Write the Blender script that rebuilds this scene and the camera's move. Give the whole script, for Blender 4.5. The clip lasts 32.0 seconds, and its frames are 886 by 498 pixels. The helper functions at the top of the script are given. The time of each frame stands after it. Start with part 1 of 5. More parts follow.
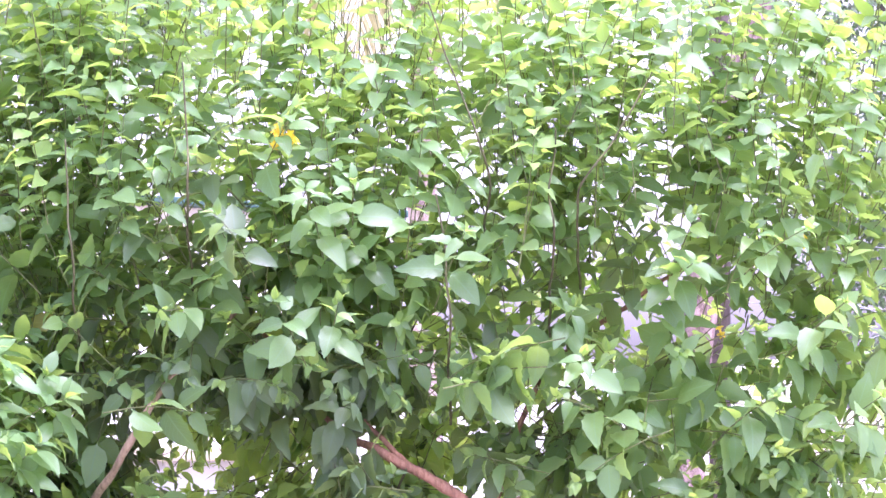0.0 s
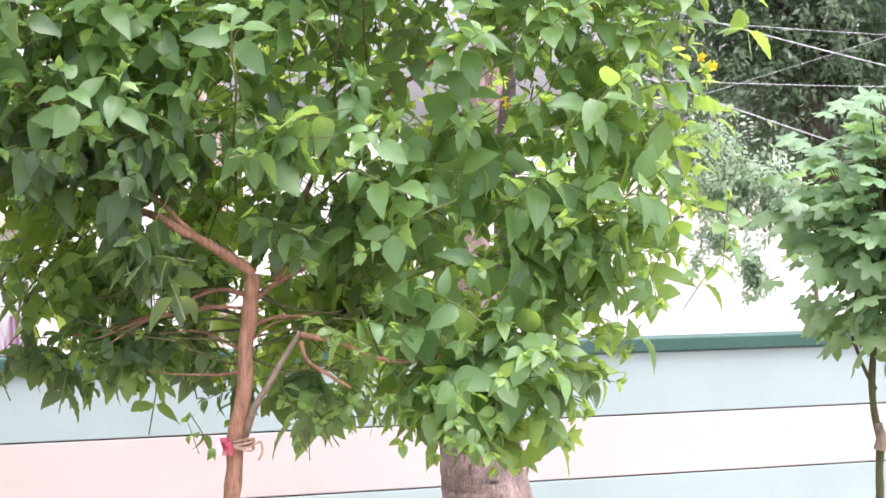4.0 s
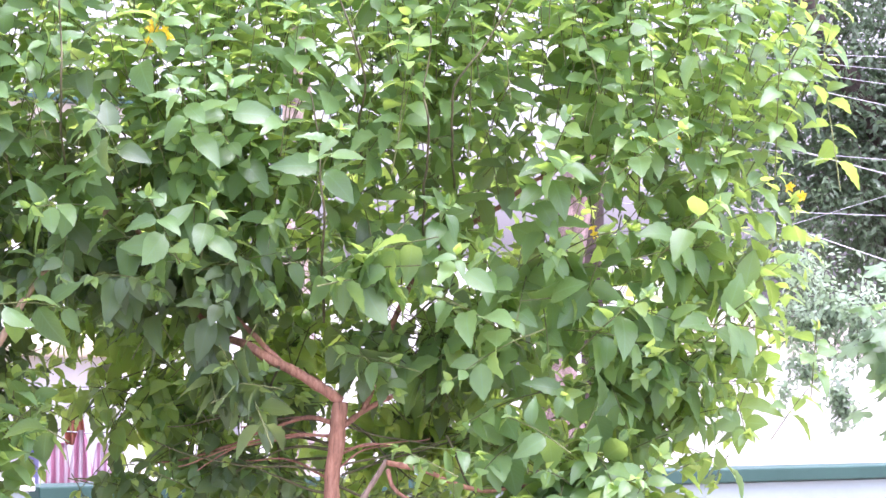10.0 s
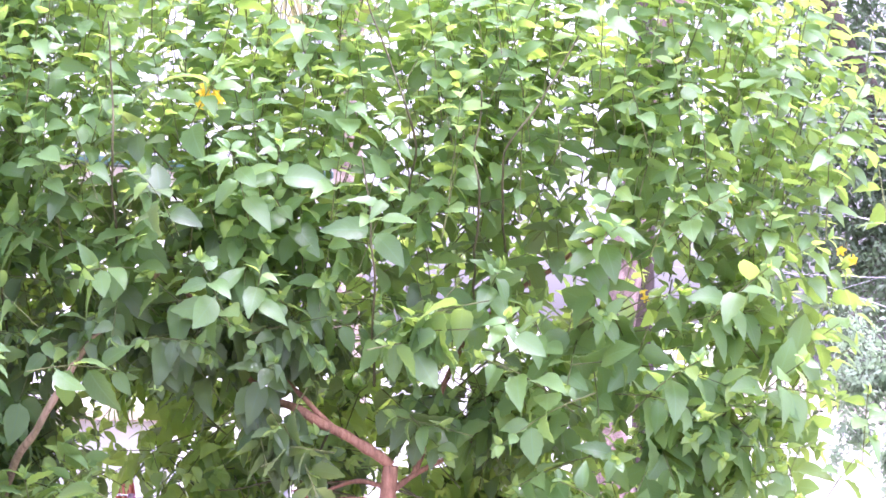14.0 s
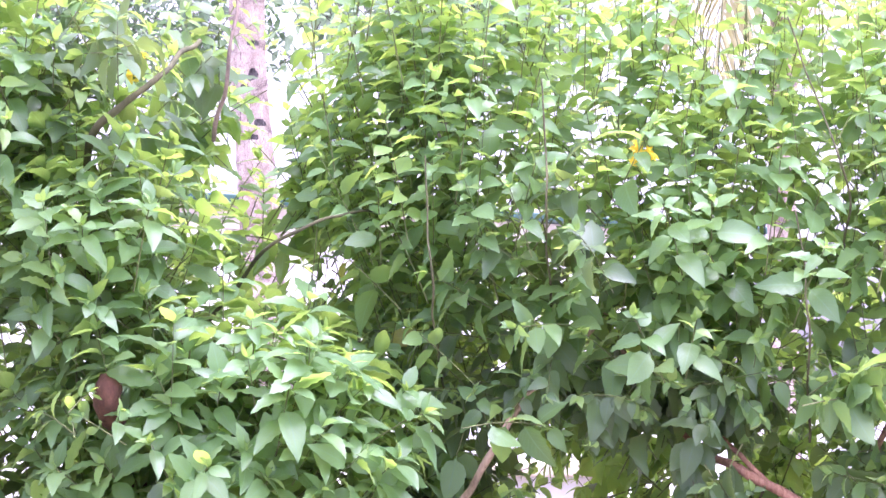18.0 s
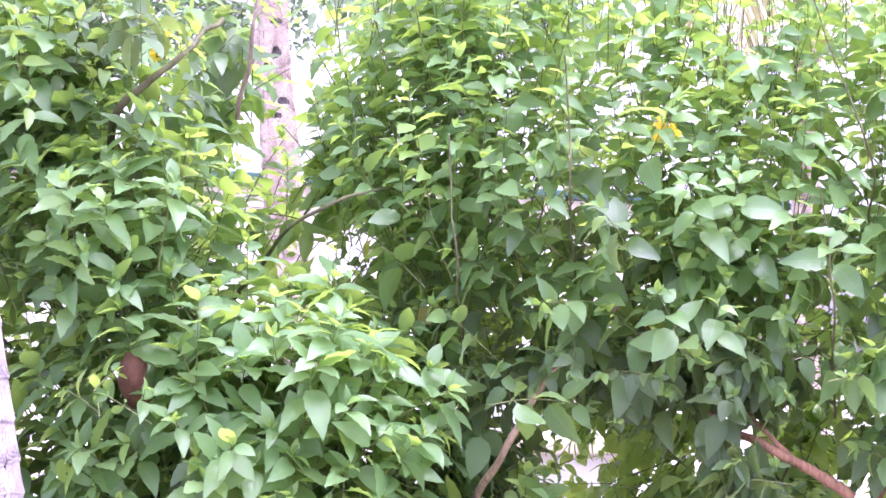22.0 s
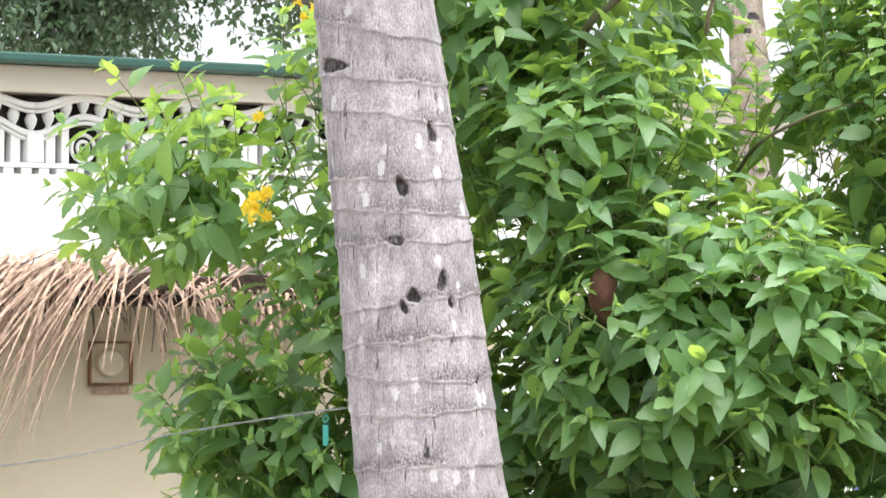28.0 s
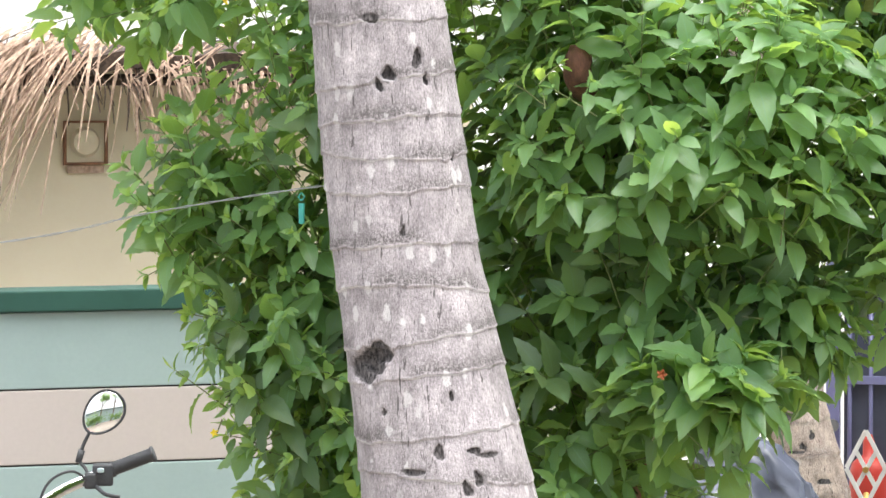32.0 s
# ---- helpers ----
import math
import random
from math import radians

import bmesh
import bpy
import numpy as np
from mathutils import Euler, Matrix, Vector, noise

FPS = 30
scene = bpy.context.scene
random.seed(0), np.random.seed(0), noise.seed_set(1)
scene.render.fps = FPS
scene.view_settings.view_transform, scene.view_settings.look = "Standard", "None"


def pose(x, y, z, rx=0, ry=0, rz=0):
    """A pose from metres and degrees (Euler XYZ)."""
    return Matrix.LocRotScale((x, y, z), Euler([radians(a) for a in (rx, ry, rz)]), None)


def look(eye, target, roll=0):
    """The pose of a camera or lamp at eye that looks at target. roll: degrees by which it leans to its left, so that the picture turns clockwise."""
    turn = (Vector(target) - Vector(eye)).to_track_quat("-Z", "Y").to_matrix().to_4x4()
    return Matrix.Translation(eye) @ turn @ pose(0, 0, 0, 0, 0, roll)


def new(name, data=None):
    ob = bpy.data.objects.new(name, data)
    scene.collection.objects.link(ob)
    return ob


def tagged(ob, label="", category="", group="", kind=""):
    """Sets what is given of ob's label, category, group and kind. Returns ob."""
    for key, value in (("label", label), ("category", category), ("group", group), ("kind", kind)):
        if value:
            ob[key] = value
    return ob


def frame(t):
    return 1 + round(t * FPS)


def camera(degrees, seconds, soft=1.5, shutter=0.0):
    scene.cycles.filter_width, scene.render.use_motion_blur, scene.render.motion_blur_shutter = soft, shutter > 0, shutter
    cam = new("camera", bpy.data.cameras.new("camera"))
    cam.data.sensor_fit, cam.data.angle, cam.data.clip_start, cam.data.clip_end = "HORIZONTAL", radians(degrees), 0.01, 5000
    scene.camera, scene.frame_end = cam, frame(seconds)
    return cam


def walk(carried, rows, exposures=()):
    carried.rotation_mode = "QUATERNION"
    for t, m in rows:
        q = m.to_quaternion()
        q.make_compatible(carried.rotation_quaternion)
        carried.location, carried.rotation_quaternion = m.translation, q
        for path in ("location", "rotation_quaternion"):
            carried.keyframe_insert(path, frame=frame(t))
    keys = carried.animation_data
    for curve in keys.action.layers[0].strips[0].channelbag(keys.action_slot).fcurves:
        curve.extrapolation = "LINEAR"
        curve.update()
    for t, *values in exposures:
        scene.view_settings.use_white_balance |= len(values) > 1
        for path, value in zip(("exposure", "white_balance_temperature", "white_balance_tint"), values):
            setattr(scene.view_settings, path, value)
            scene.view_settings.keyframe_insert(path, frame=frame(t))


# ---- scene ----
# Camera: held in the hand with a long lens, it turns where it stands.
cam = camera(14.0, 32.0, soft=1.5, shutter=0.3)
EYE, TILT = 2.05, 2.25
ROWS = [  # seconds, yaw, pitch, roll in degrees
    (0.0, 0.115, 0.113, 0.011),
    (0.5, -0.139, -0.032, 0.021),
    (1.0, -1.289, -0.222, -0.234),
    (1.5, -1.952, -0.569, -0.221),
    (2.0, -2.436, -1.072, 0.183),
    (2.5, -2.806, -1.639, 0.292),
    (3.0, -3.097, -2.243, 0.404),
    (3.5, -3.304, -2.946, 0.477),
    (4.0, -3.299, -3.527, 0.274),
    (4.5, -3.071, -4.017, 0.081),
    (6.5, -2.327, -3.760, 0.151),
    (7.0, -2.197, -3.646, 0.186),
    (7.5, -2.115, -3.269, 0.288),
    (8.0, -2.049, -2.901, 0.203),
    (8.5, -2.006, -2.557, 0.112),
    (9.0, -1.971, -2.033, 0.121),
    (9.5, -1.950, -1.693, 0.311),
    (10.0, -1.893, -1.492, 0.494),
    (10.5, -1.829, -1.346, 0.517),
    (11.0, -1.785, -1.274, 0.543),
    (11.5, -1.734, -1.299, 0.343),
    (12.0, -1.677, -1.401, 0.213),
    (12.5, -1.624, -1.423, 0.302),
    (13.0, -1.591, -1.331, 0.262),
    (13.5, -1.488, -0.956, 0.460),
    (15.5, 1.873, 0.439, 0.376),
    (16.0, 3.160, 0.432, 0.550),
    (16.5, 3.997, 0.499, 0.269),
    (17.0, 4.699, 0.423, 0.278),
    (17.5, 5.297, 0.378, 0.189),
    (18.0, 5.805, 0.363, 0.143),
    (18.5, 5.945, 0.302, -0.052),
    (19.0, 5.846, 0.252, -0.132),
    (19.5, 5.774, 0.206, 0.188),
    (20.0, 5.745, 0.155, -0.183),
    (20.5, 5.757, 0.145, -0.050),
    (21.0, 5.747, 0.094, -0.048),
    (21.5, 5.895, 0.035, -0.048),
    (22.0, 6.187, 0.004, -0.103),
    (22.5, 7.311, -0.034, -0.691),
    (23.0, 9.521, -0.027, -0.520),
    (23.5, 10.431, -0.046, -0.315),
    (24.0, 11.101, -0.099, -0.217),
    (24.5, 11.755, -0.148, -0.221),
    (25.0, 12.462, -0.233, -0.402),
    (25.5, 13.191, -0.347, -0.525),
    (27.5, 13.908, -0.747, -0.551),
    (28.0, 13.639, -1.299, -0.289),
    (28.5, 13.608, -1.983, -0.471),
    (29.0, 13.642, -2.612, -0.500),
    (29.5, 13.527, -3.141, -0.651),
    (30.0, 13.366, -3.577, -0.774),
    (30.5, 13.335, -3.991, -0.845),
    (31.0, 13.333, -4.333, -0.666),
    (31.5, 13.305, -4.661, -0.657),
    (32.0, 13.273, -4.836, -0.596),
]
EXPOSURES = [  # seconds, stops, kelvin, tint
    (0.0, 2.54, 5600, 53), (2.0, 2.46, 5600, 50), (4.0, 1.95, 6300, 24), (4.6, 1.85, 6450, 19), (7.2, 1.70, 6500, 17), (8.0, 1.95, 6550, 20), (9.0, 2.17, 6050, 32),
    (10.0, 2.32, 5800, 42), (13.0, 2.47, 5720, 49), (16.0, 2.56, 5520, 53), (19.0, 2.43, 5600, 53), (22.0, 2.45, 5620, 51), (23.0, 2.45, 5650, 38), (24.0, 2.15, 6000, 24),
    (25.0, 1.92, 6000, 19), (28.0, 1.73, 6350, 11), (32.0, 1.71, 6450, 9)]
walk(cam, [(t, pose(0, 0, EYE, TILT) @ pose(0, 0, 0, 0, 0, yaw) @ pose(0, 0, 0, 90 + pitch) @ pose(0, 0, 0, 0, 0, roll))
           for t, yaw, pitch, roll in ROWS], EXPOSURES)

# Light: a bright hazy sky and a weak, wide sun high overhead.
world = bpy.data.worlds.new("sky")
scene.world = world
world.use_nodes = True
wn, wl = world.node_tree.nodes, world.node_tree.links
sky = wn.new("ShaderNodeTexSky")
sky.sky_type, sky.sun_disc = "NISHITA", False
sky.sun_elevation, sky.sun_rotation = radians(76), radians(115)
sky.dust_density, sky.air_density = 4.0, 1.0
grey = wn.new("ShaderNodeHueSaturation")
grey.inputs["Saturation"].default_value = 0.25
wl.new(sky.outputs[0], grey.inputs["Color"])
wl.new(grey.outputs[0], wn["Background"].inputs["Color"])
wn["Background"].inputs["Strength"].default_value = 0.15
sun = new("sun", bpy.data.lights.new("sun", "SUN"))
sun.data.energy, sun.data.angle, sun.data.color = 1.6, radians(60), (1.0, 0.97, 0.93)
sun.matrix_world = look((3, 6.6, 14), (0, 8, 0))


# ---- materials ----
def nodes_of(name):
    m = bpy.data.materials.new(name)
    m.use_nodes = True
    nt = m.node_tree
    return m, nt, nt.nodes, nt.links, nt.nodes["Principled BSDF"]


def noise_node(nt, scale, detail=5, vec=None, rough=0.55):
    n = nt.nodes.new("ShaderNodeTexNoise")
    n.inputs["Scale"].default_value, n.inputs["Detail"].default_value, n.inputs["Roughness"].default_value = scale, detail, rough
    if vec is not None:
        nt.links.new(vec, n.inputs["Vector"])
    return n


def ramp_node(nt, fac, stops):
    r = nt.nodes.new("ShaderNodeValToRGB")
    while len(r.color_ramp.elements) < len(stops):
        r.color_ramp.elements.new(0.5)
    for e, (p, c) in zip(r.color_ramp.elements, stops):
        e.position, e.color = p, (*c, 1)
    nt.links.new(fac, r.inputs[0])
    return r


def mix_node(nt, fac, a, b, mode="MIX"):
    m = nt.nodes.new("ShaderNodeMix")
    m.data_type, m.blend_type = "RGBA", mode
    for sock, v in ((m.inputs[0], fac), (m.inputs[6], a), (m.inputs[7], b)):
        if isinstance(v, (int, float)):
            sock.default_value = v
        elif isinstance(v, tuple):
            sock.default_value = (*v, 1)
        else:
            nt.links.new(v, sock)
    return m.outputs[2]


def coords(nt, scale=(1, 1, 1), source="Object"):
    tc = nt.nodes.new("ShaderNodeTexCoord")
    mp = nt.nodes.new("ShaderNodeMapping")
    mp.inputs["Scale"].default_value = scale
    nt.links.new(tc.outputs[source], mp.inputs["Vector"])
    return mp.outputs[0]


def bump(nt, height, bsdf, strength=0.3, dist=0.01):
    b = nt.nodes.new("ShaderNodeBump")
    b.inputs["Strength"].default_value, b.inputs["Distance"].default_value = strength, dist
    nt.links.new(height, b.inputs["Height"])
    nt.links.new(b.outputs[0], bsdf.inputs["Normal"])


def paint(name, base, stain, rough=0.6, grain=60.0, patch=1.5, relief=0.15, spots=0.45):
    """Wall paint or plastic with large stains and fine grain."""
    m, nt, ns, ls, b = nodes_of(name)
    v = coords(nt)
    big = noise_node(nt, patch, 6, v, 0.65)
    fac = ramp_node(nt, big.outputs[0], [(spots, (0, 0, 0)), (0.8, (1, 1, 1))])
    fine = noise_node(nt, grain, 3, v)
    c = mix_node(nt, fac.outputs[0], base, stain)
    c = mix_node(nt, 0.05, c, fine.outputs[0], "OVERLAY")
    ls.new(c, b.inputs["Base Color"])
    b.inputs["Roughness"].default_value = rough
    bump(nt, fine.outputs[0], b, relief, 0.0022)
    return m


def metal(name, colour, rough, metallic=1.0):
    m, nt, ns, ls, b = nodes_of(name)
    n = noise_node(nt, 25, 4, coords(nt))
    r = ramp_node(nt, n.outputs[0], [(0.3, (rough * 0.7,) * 3), (0.7, (min(1, rough * 1.4),) * 3)])
    ls.new(r.outputs[0], b.inputs["Roughness"])
    b.inputs["Base Color"].default_value, b.inputs["Metallic"].default_value = (*colour, 1), metallic
    return m


def leaf_material(name, dark, light, glow, gloss=0.41, vein=0.48, through_=0.48):
    """Leaf blade: colour varies from leaf to leaf, pale midrib and side veins, light shines through."""
    m, nt, ns, ls, b = nodes_of(name)
    info, geo = ns.new("ShaderNodeObjectInfo"), ns.new("ShaderNodeNewGeometry")
    add = ns.new("ShaderNodeMath")
    add.operation = "ADD"
    ls.new(info.outputs["Random"], add.inputs[0])
    ls.new(geo.outputs["Random Per Island"], add.inputs[1])
    fr = ns.new("ShaderNodeMath")
    fr.operation = "FRACT"
    ls.new(add.outputs[0], fr.inputs[0])
    uv = ns.new("ShaderNodeUVMap")
    uv.uv_map = "blade"
    sep = ns.new("ShaderNodeSeparateXYZ")
    ls.new(uv.outputs[0], sep.inputs[0])
    side = ns.new("ShaderNodeMath")
    side.operation = "ABSOLUTE"
    ls.new(sep.outputs[0], side.inputs[0])
    rib = ramp_node(nt, side.outputs[0], [(0.03, (1, 1, 1)), (0.10, (0, 0, 0))])
    # side veins run forward from the midrib
    run = ns.new("ShaderNodeMath")
    run.operation = "MULTIPLY_ADD"
    ls.new(side.outputs[0], run.inputs[0])
    run.inputs[1].default_value = -0.30
    ls.new(sep.outputs[1], run.inputs[2])
    wave = ns.new("ShaderNodeMath")
    wave.operation = "PINGPONG"
    ls.new(run.outputs[0], wave.inputs[0])
    wave.inputs[1].default_value = 0.055
    veins = ramp_node(nt, wave.outputs[0], [(0.0, (1, 1, 1)), (0.016, (0, 0, 0))])
    patch = noise_node(nt, 30, 3, coords(nt))
    c = mix_node(nt, fr.outputs[0], dark, light)
    pale = tuple(min(1, x * 1.8 + 0.02) for x in light)
    c = mix_node(nt, 0.22, c, patch.outputs[0], "OVERLAY")
    sc = ns.new("ShaderNodeMath")
    sc.operation = "MULTIPLY"
    sc.inputs[1].default_value = vein
    both = ns.new("ShaderNodeMath")
    both.operation = "MAXIMUM"
    ls.new(rib.outputs[0], both.inputs[0])
    half = ns.new("ShaderNodeMath")
    half.operation = "MULTIPLY"
    half.inputs[1].default_value = 0.6
    ls.new(veins.outputs[0], half.inputs[0])
    ls.new(half.outputs[0], both.inputs[1])
    ls.new(both.outputs[0], sc.inputs[0])
    c = mix_node(nt, sc.outputs[0], c, pale)
    ls.new(c, b.inputs["Base Color"])
    b.inputs["Roughness"].default_value = gloss
    b.inputs["Specular IOR Level"].default_value = 0.75
    b.inputs["Sheen Weight"].default_value = 0.12
    b.inputs["Sheen Roughness"].default_value = 0.5
    b.inputs["Sheen Tint"].default_value = (0.86, 0.93, 1.0, 1)
    bump(nt, wave.outputs[0], b, 0.6, 0.004)
    tr = ns.new("ShaderNodeBsdfTranslucent")
    tc = mix_node(nt, fr.outputs[0], glow, tuple(min(1, g * 1.25) for g in glow))
    tc = mix_node(nt, sc.outputs[0], tc, tuple(g * 0.7 for g in glow))
    ls.new(tc, tr.inputs["Color"])
    mx = ns.new("ShaderNodeMixShader")
    mx.inputs[0].default_value = through_
    ls.new(b.outputs[0], mx.inputs[1])
    ls.new(tr.outputs[0], mx.inputs[2])
    ls.new(mx.outputs[0], ns["Material Output"].inputs["Surface"])
    return m


def bark(name, a, b_, crack, scale=18.0, stretch=0.18, rough=0.9):
    m, nt, ns, ls, b = nodes_of(name)
    v = coords(nt, (1, 1, stretch))
    n = noise_node(nt, scale, 8, v, 0.7)
    big = noise_node(nt, 3.0, 4, coords(nt))
    c = ramp_node(nt, n.outputs[0], [(0.3, crack), (0.45, a), (0.7, b_)])
    mid = noise_node(nt, 22.0, 6, coords(nt, (1, 1, 0.5)), 0.7)
    c = mix_node(nt, 0.6, c.outputs[0], ramp_node(nt, mid.outputs[0], [(0.3, (0.22, 0.22, 0.22)), (0.7, (0.8, 0.8, 0.8))]).outputs[0], "OVERLAY")
    c = mix_node(nt, 0.35, c, big.outputs[0], "OVERLAY")
    ls.new(c, b.inputs["Base Color"])
    b.inputs["Roughness"].default_value = rough
    bump(nt, n.outputs[0], b, 0.6, 0.006)
    return m


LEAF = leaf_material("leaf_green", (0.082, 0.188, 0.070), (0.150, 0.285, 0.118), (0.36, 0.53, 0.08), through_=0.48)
# Young tip leaves; also puts backlight into the colour of rear leaves.
LEAF_YOUNG_LIT = leaf_material("leaf_young_lit", (0.15, 0.29, 0.09), (0.235, 0.395, 0.14), (0.52, 0.68, 0.11), through_=0.55)
# Darker leaf copy: shade under and inside the crowns is in its colour.
LEAF_SHADED = leaf_material("leaf_shaded", (0.062, 0.125, 0.058), (0.10, 0.185, 0.085), (0.27, 0.37, 0.07))
LEAF_YELLOW = leaf_material("leaf_yellowing", (0.26, 0.28, 0.05), (0.36, 0.36, 0.07), (0.45, 0.46, 0.08))
LEAF_LOBED = leaf_material("leaf_lobed", (0.115, 0.225, 0.115), (0.215, 0.35, 0.20), (0.30, 0.47, 0.15))
LEAF_FAR = leaf_material("leaf_far_tree", (0.055, 0.10, 0.055), (0.11, 0.18, 0.10), (0.13, 0.23, 0.09))
LEAF_SMALL = leaf_material("leaf_small_shrub", (0.17, 0.27, 0.17), (0.32, 0.43, 0.31), (0.32, 0.45, 0.24))
FROND_DRY = leaf_material("frond_dry", (0.40, 0.37, 0.19), (0.58, 0.54, 0.32), (0.46, 0.44, 0.18), 0.6)
FROND = leaf_material("frond_green", (0.05, 0.12, 0.03), (0.13, 0.22, 0.05), (0.2, 0.34, 0.06))
SHOOT = bark("shoot_green", (0.12, 0.15, 0.05), (0.20, 0.22, 0.09), (0.07, 0.075, 0.03), 40)
TWIG = bark("twig_green", (0.075, 0.08, 0.032), (0.135, 0.125, 0.06), (0.045, 0.045, 0.022), 40)
BRANCH = bark("branch_tan", (0.28, 0.145, 0.092), (0.41, 0.235, 0.16), (0.12, 0.07, 0.05), 120, 0.16)
BRANCH_PALE = bark("branch_pale", (0.34, 0.245, 0.165), (0.48, 0.365, 0.255), (0.16, 0.11, 0.075), 110, 0.16)
BRANCH_GREY = bark("branch_grey", (0.21, 0.165, 0.125), (0.33, 0.265, 0.205), (0.09, 0.075, 0.06), 60)
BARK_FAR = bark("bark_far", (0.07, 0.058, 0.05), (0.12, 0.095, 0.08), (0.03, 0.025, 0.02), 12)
MINT = paint("paint_mint", (0.318, 0.408, 0.398), (0.275, 0.355, 0.345), 0.5)
PINK = paint("paint_pinkish_white", (0.50, 0.445, 0.418), (0.455, 0.40, 0.375), 0.5)
GREEN_TRIM = paint("paint_dark_green", (0.018, 0.072, 0.055), (0.035, 0.11, 0.085), 0.5)
JOINT = paint("joint_dark", (0.06, 0.05, 0.05), (0.10, 0.08, 0.08), 0.9)
BEIGE = paint("paint_beige", (0.80, 0.70, 0.52), (0.74, 0.63, 0.45), 0.75)
CREAM = paint("paint_cream", (0.78, 0.73, 0.64), (0.70, 0.65, 0.56), 0.7)
CABLE = paint("cable_grey", (0.42, 0.43, 0.45), (0.3, 0.3, 0.32), 0.5)
WHITE = paint("paint_white", (0.80, 0.80, 0.78), (0.70, 0.70, 0.68), 0.6)
PILLAR = paint("paint_pale_blue", (0.42, 0.52, 0.54), (0.37, 0.46, 0.48), 0.6)
STRAW = bark("straw", (0.40, 0.275, 0.20), (0.60, 0.44, 0.34), (0.17, 0.10, 0.07), 45, 1.0)
# Dark copy of straw, with the shade beneath the strips in its colour.
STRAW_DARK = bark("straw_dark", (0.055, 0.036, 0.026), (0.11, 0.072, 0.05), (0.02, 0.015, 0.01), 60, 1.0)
EARTH = paint("earth", (0.25, 0.215, 0.175), (0.14, 0.12, 0.095), 0.95, 40, 0.8, 0.5)
RUBBER = paint("rubber_black", (0.042, 0.043, 0.048), (0.07, 0.071, 0.078), 0.5, 200, 20, 0.3)
CHROME = metal("chrome", (0.8, 0.8, 0.8), 0.12)
MIRROR = metal("mirror_glass", (0.9, 0.9, 0.9), 0.02)
STEEL = metal("galvanised_wire", (0.36, 0.365, 0.38), 0.45)
PURPLE = paint("paint_violet", (0.20, 0.20, 0.36), (0.14, 0.14, 0.26), 0.45)
RED = paint("paint_red", (0.55, 0.05, 0.035), (0.42, 0.05, 0.04), 0.35)
BRASS = metal("brass", (0.65, 0.45, 0.15), 0.35)
TARP = paint("tarp_grey_blue", (0.085, 0.095, 0.135), (0.05, 0.058, 0.08), 0.38, 90, 6)
PETAL = leaf_material("petal_yellow", (0.80, 0.56, 0.02), (0.88, 0.68, 0.04), (0.85, 0.65, 0.04), 0.5, 0.1)
STUMP = bark("stump_brown", (0.115, 0.052, 0.034), (0.19, 0.092, 0.058), (0.05, 0.03, 0.025), 50)
FRAME_WOOD = bark("frame_wood", (0.22, 0.105, 0.055), (0.33, 0.17, 0.09), (0.15, 0.08, 0.04), 60)
TEAL = paint("plastic_teal", (0.05, 0.33, 0.29), (0.04, 0.27, 0.24), 0.4)
PACKET = paint("packet_pink", (0.62, 0.10, 0.16), (0.70, 0.40, 0.42), 0.4, 60, 40.0)
TERRACOTTA = paint("terracotta", (0.52, 0.17, 0.07), (0.4, 0.14, 0.07), 0.8)


# ---- helpers of this scene ----
def mesh_of(name, verts, faces, mat, smooth=False):
    me = bpy.data.meshes.new(name)
    me.from_pydata([tuple(v) for v in verts], [], [tuple(f) for f in faces])
    me.materials.append(mat)
    if smooth:
        me.polygons.foreach_set("use_smooth", [True] * len(me.polygons))
    me.update()
    return me


def finish(bm, name, mat, smooth=False):
    me = bpy.data.meshes.new(name)
    bm.to_mesh(me)
    bm.free()
    me.materials.append(mat)
    if smooth:
        me.polygons.foreach_set("use_smooth", [True] * len(me.polygons))
    return me


def part(name, bm, material, parent=None, label="", smooth=False):
    data = bm if isinstance(bm, bpy.types.Mesh) else finish(bm, name, material, smooth)
    ob = new(name, data)
    if parent is not None:
        ob.parent = parent
    return tagged(ob, label=label)


def box(sx, sy, sz, at=(0, 0, 0), bevel=0.0, rot=0.0):
    """A bevelled block whose base centre is at `at`, turned rot degrees about z."""
    bm = bmesh.new()
    bmesh.ops.create_cube(bm, size=1, matrix=Matrix.Translation(at) @ pose(0, 0, 0, 0, 0, rot)
                          @ Matrix.Translation((0, 0, sz / 2)) @ Matrix.Diagonal((sx, sy, sz, 1)))
    if bevel:
        bmesh.ops.bevel(bm, geom=bm.edges[:], offset=bevel, segments=2, affect="EDGES", profile=0.6)
    return bm


def tube(points, radii, segs=8, bm=None, caps=True):
    """A round tube of varying radius along points."""
    bm = bm or bmesh.new()
    pts = [Vector(p) for p in points]
    rs = radii if hasattr(radii, "__len__") else [radii] * len(pts)
    side, rings = None, []
    for i, p in enumerate(pts):
        d = (pts[min(i + 1, len(pts) - 1)] - pts[max(i - 1, 0)]).normalized()
        if side is None:
            side = d.orthogonal().normalized()
        side = (side - d * side.dot(d)).normalized()
        up = d.cross(side)
        rings.append([bm.verts.new(p + rs[i] * (math.cos(a) * side + math.sin(a) * up))
                      for a in (2 * math.pi * k / segs for k in range(segs))])
    for a, b in zip(rings, rings[1:]):
        for k in range(segs):
            bm.faces.new((a[k], a[(k + 1) % segs], b[(k + 1) % segs], b[k]))
    if caps:
        bm.faces.new(rings[0][::-1])
        bm.faces.new(rings[-1])
    return bm


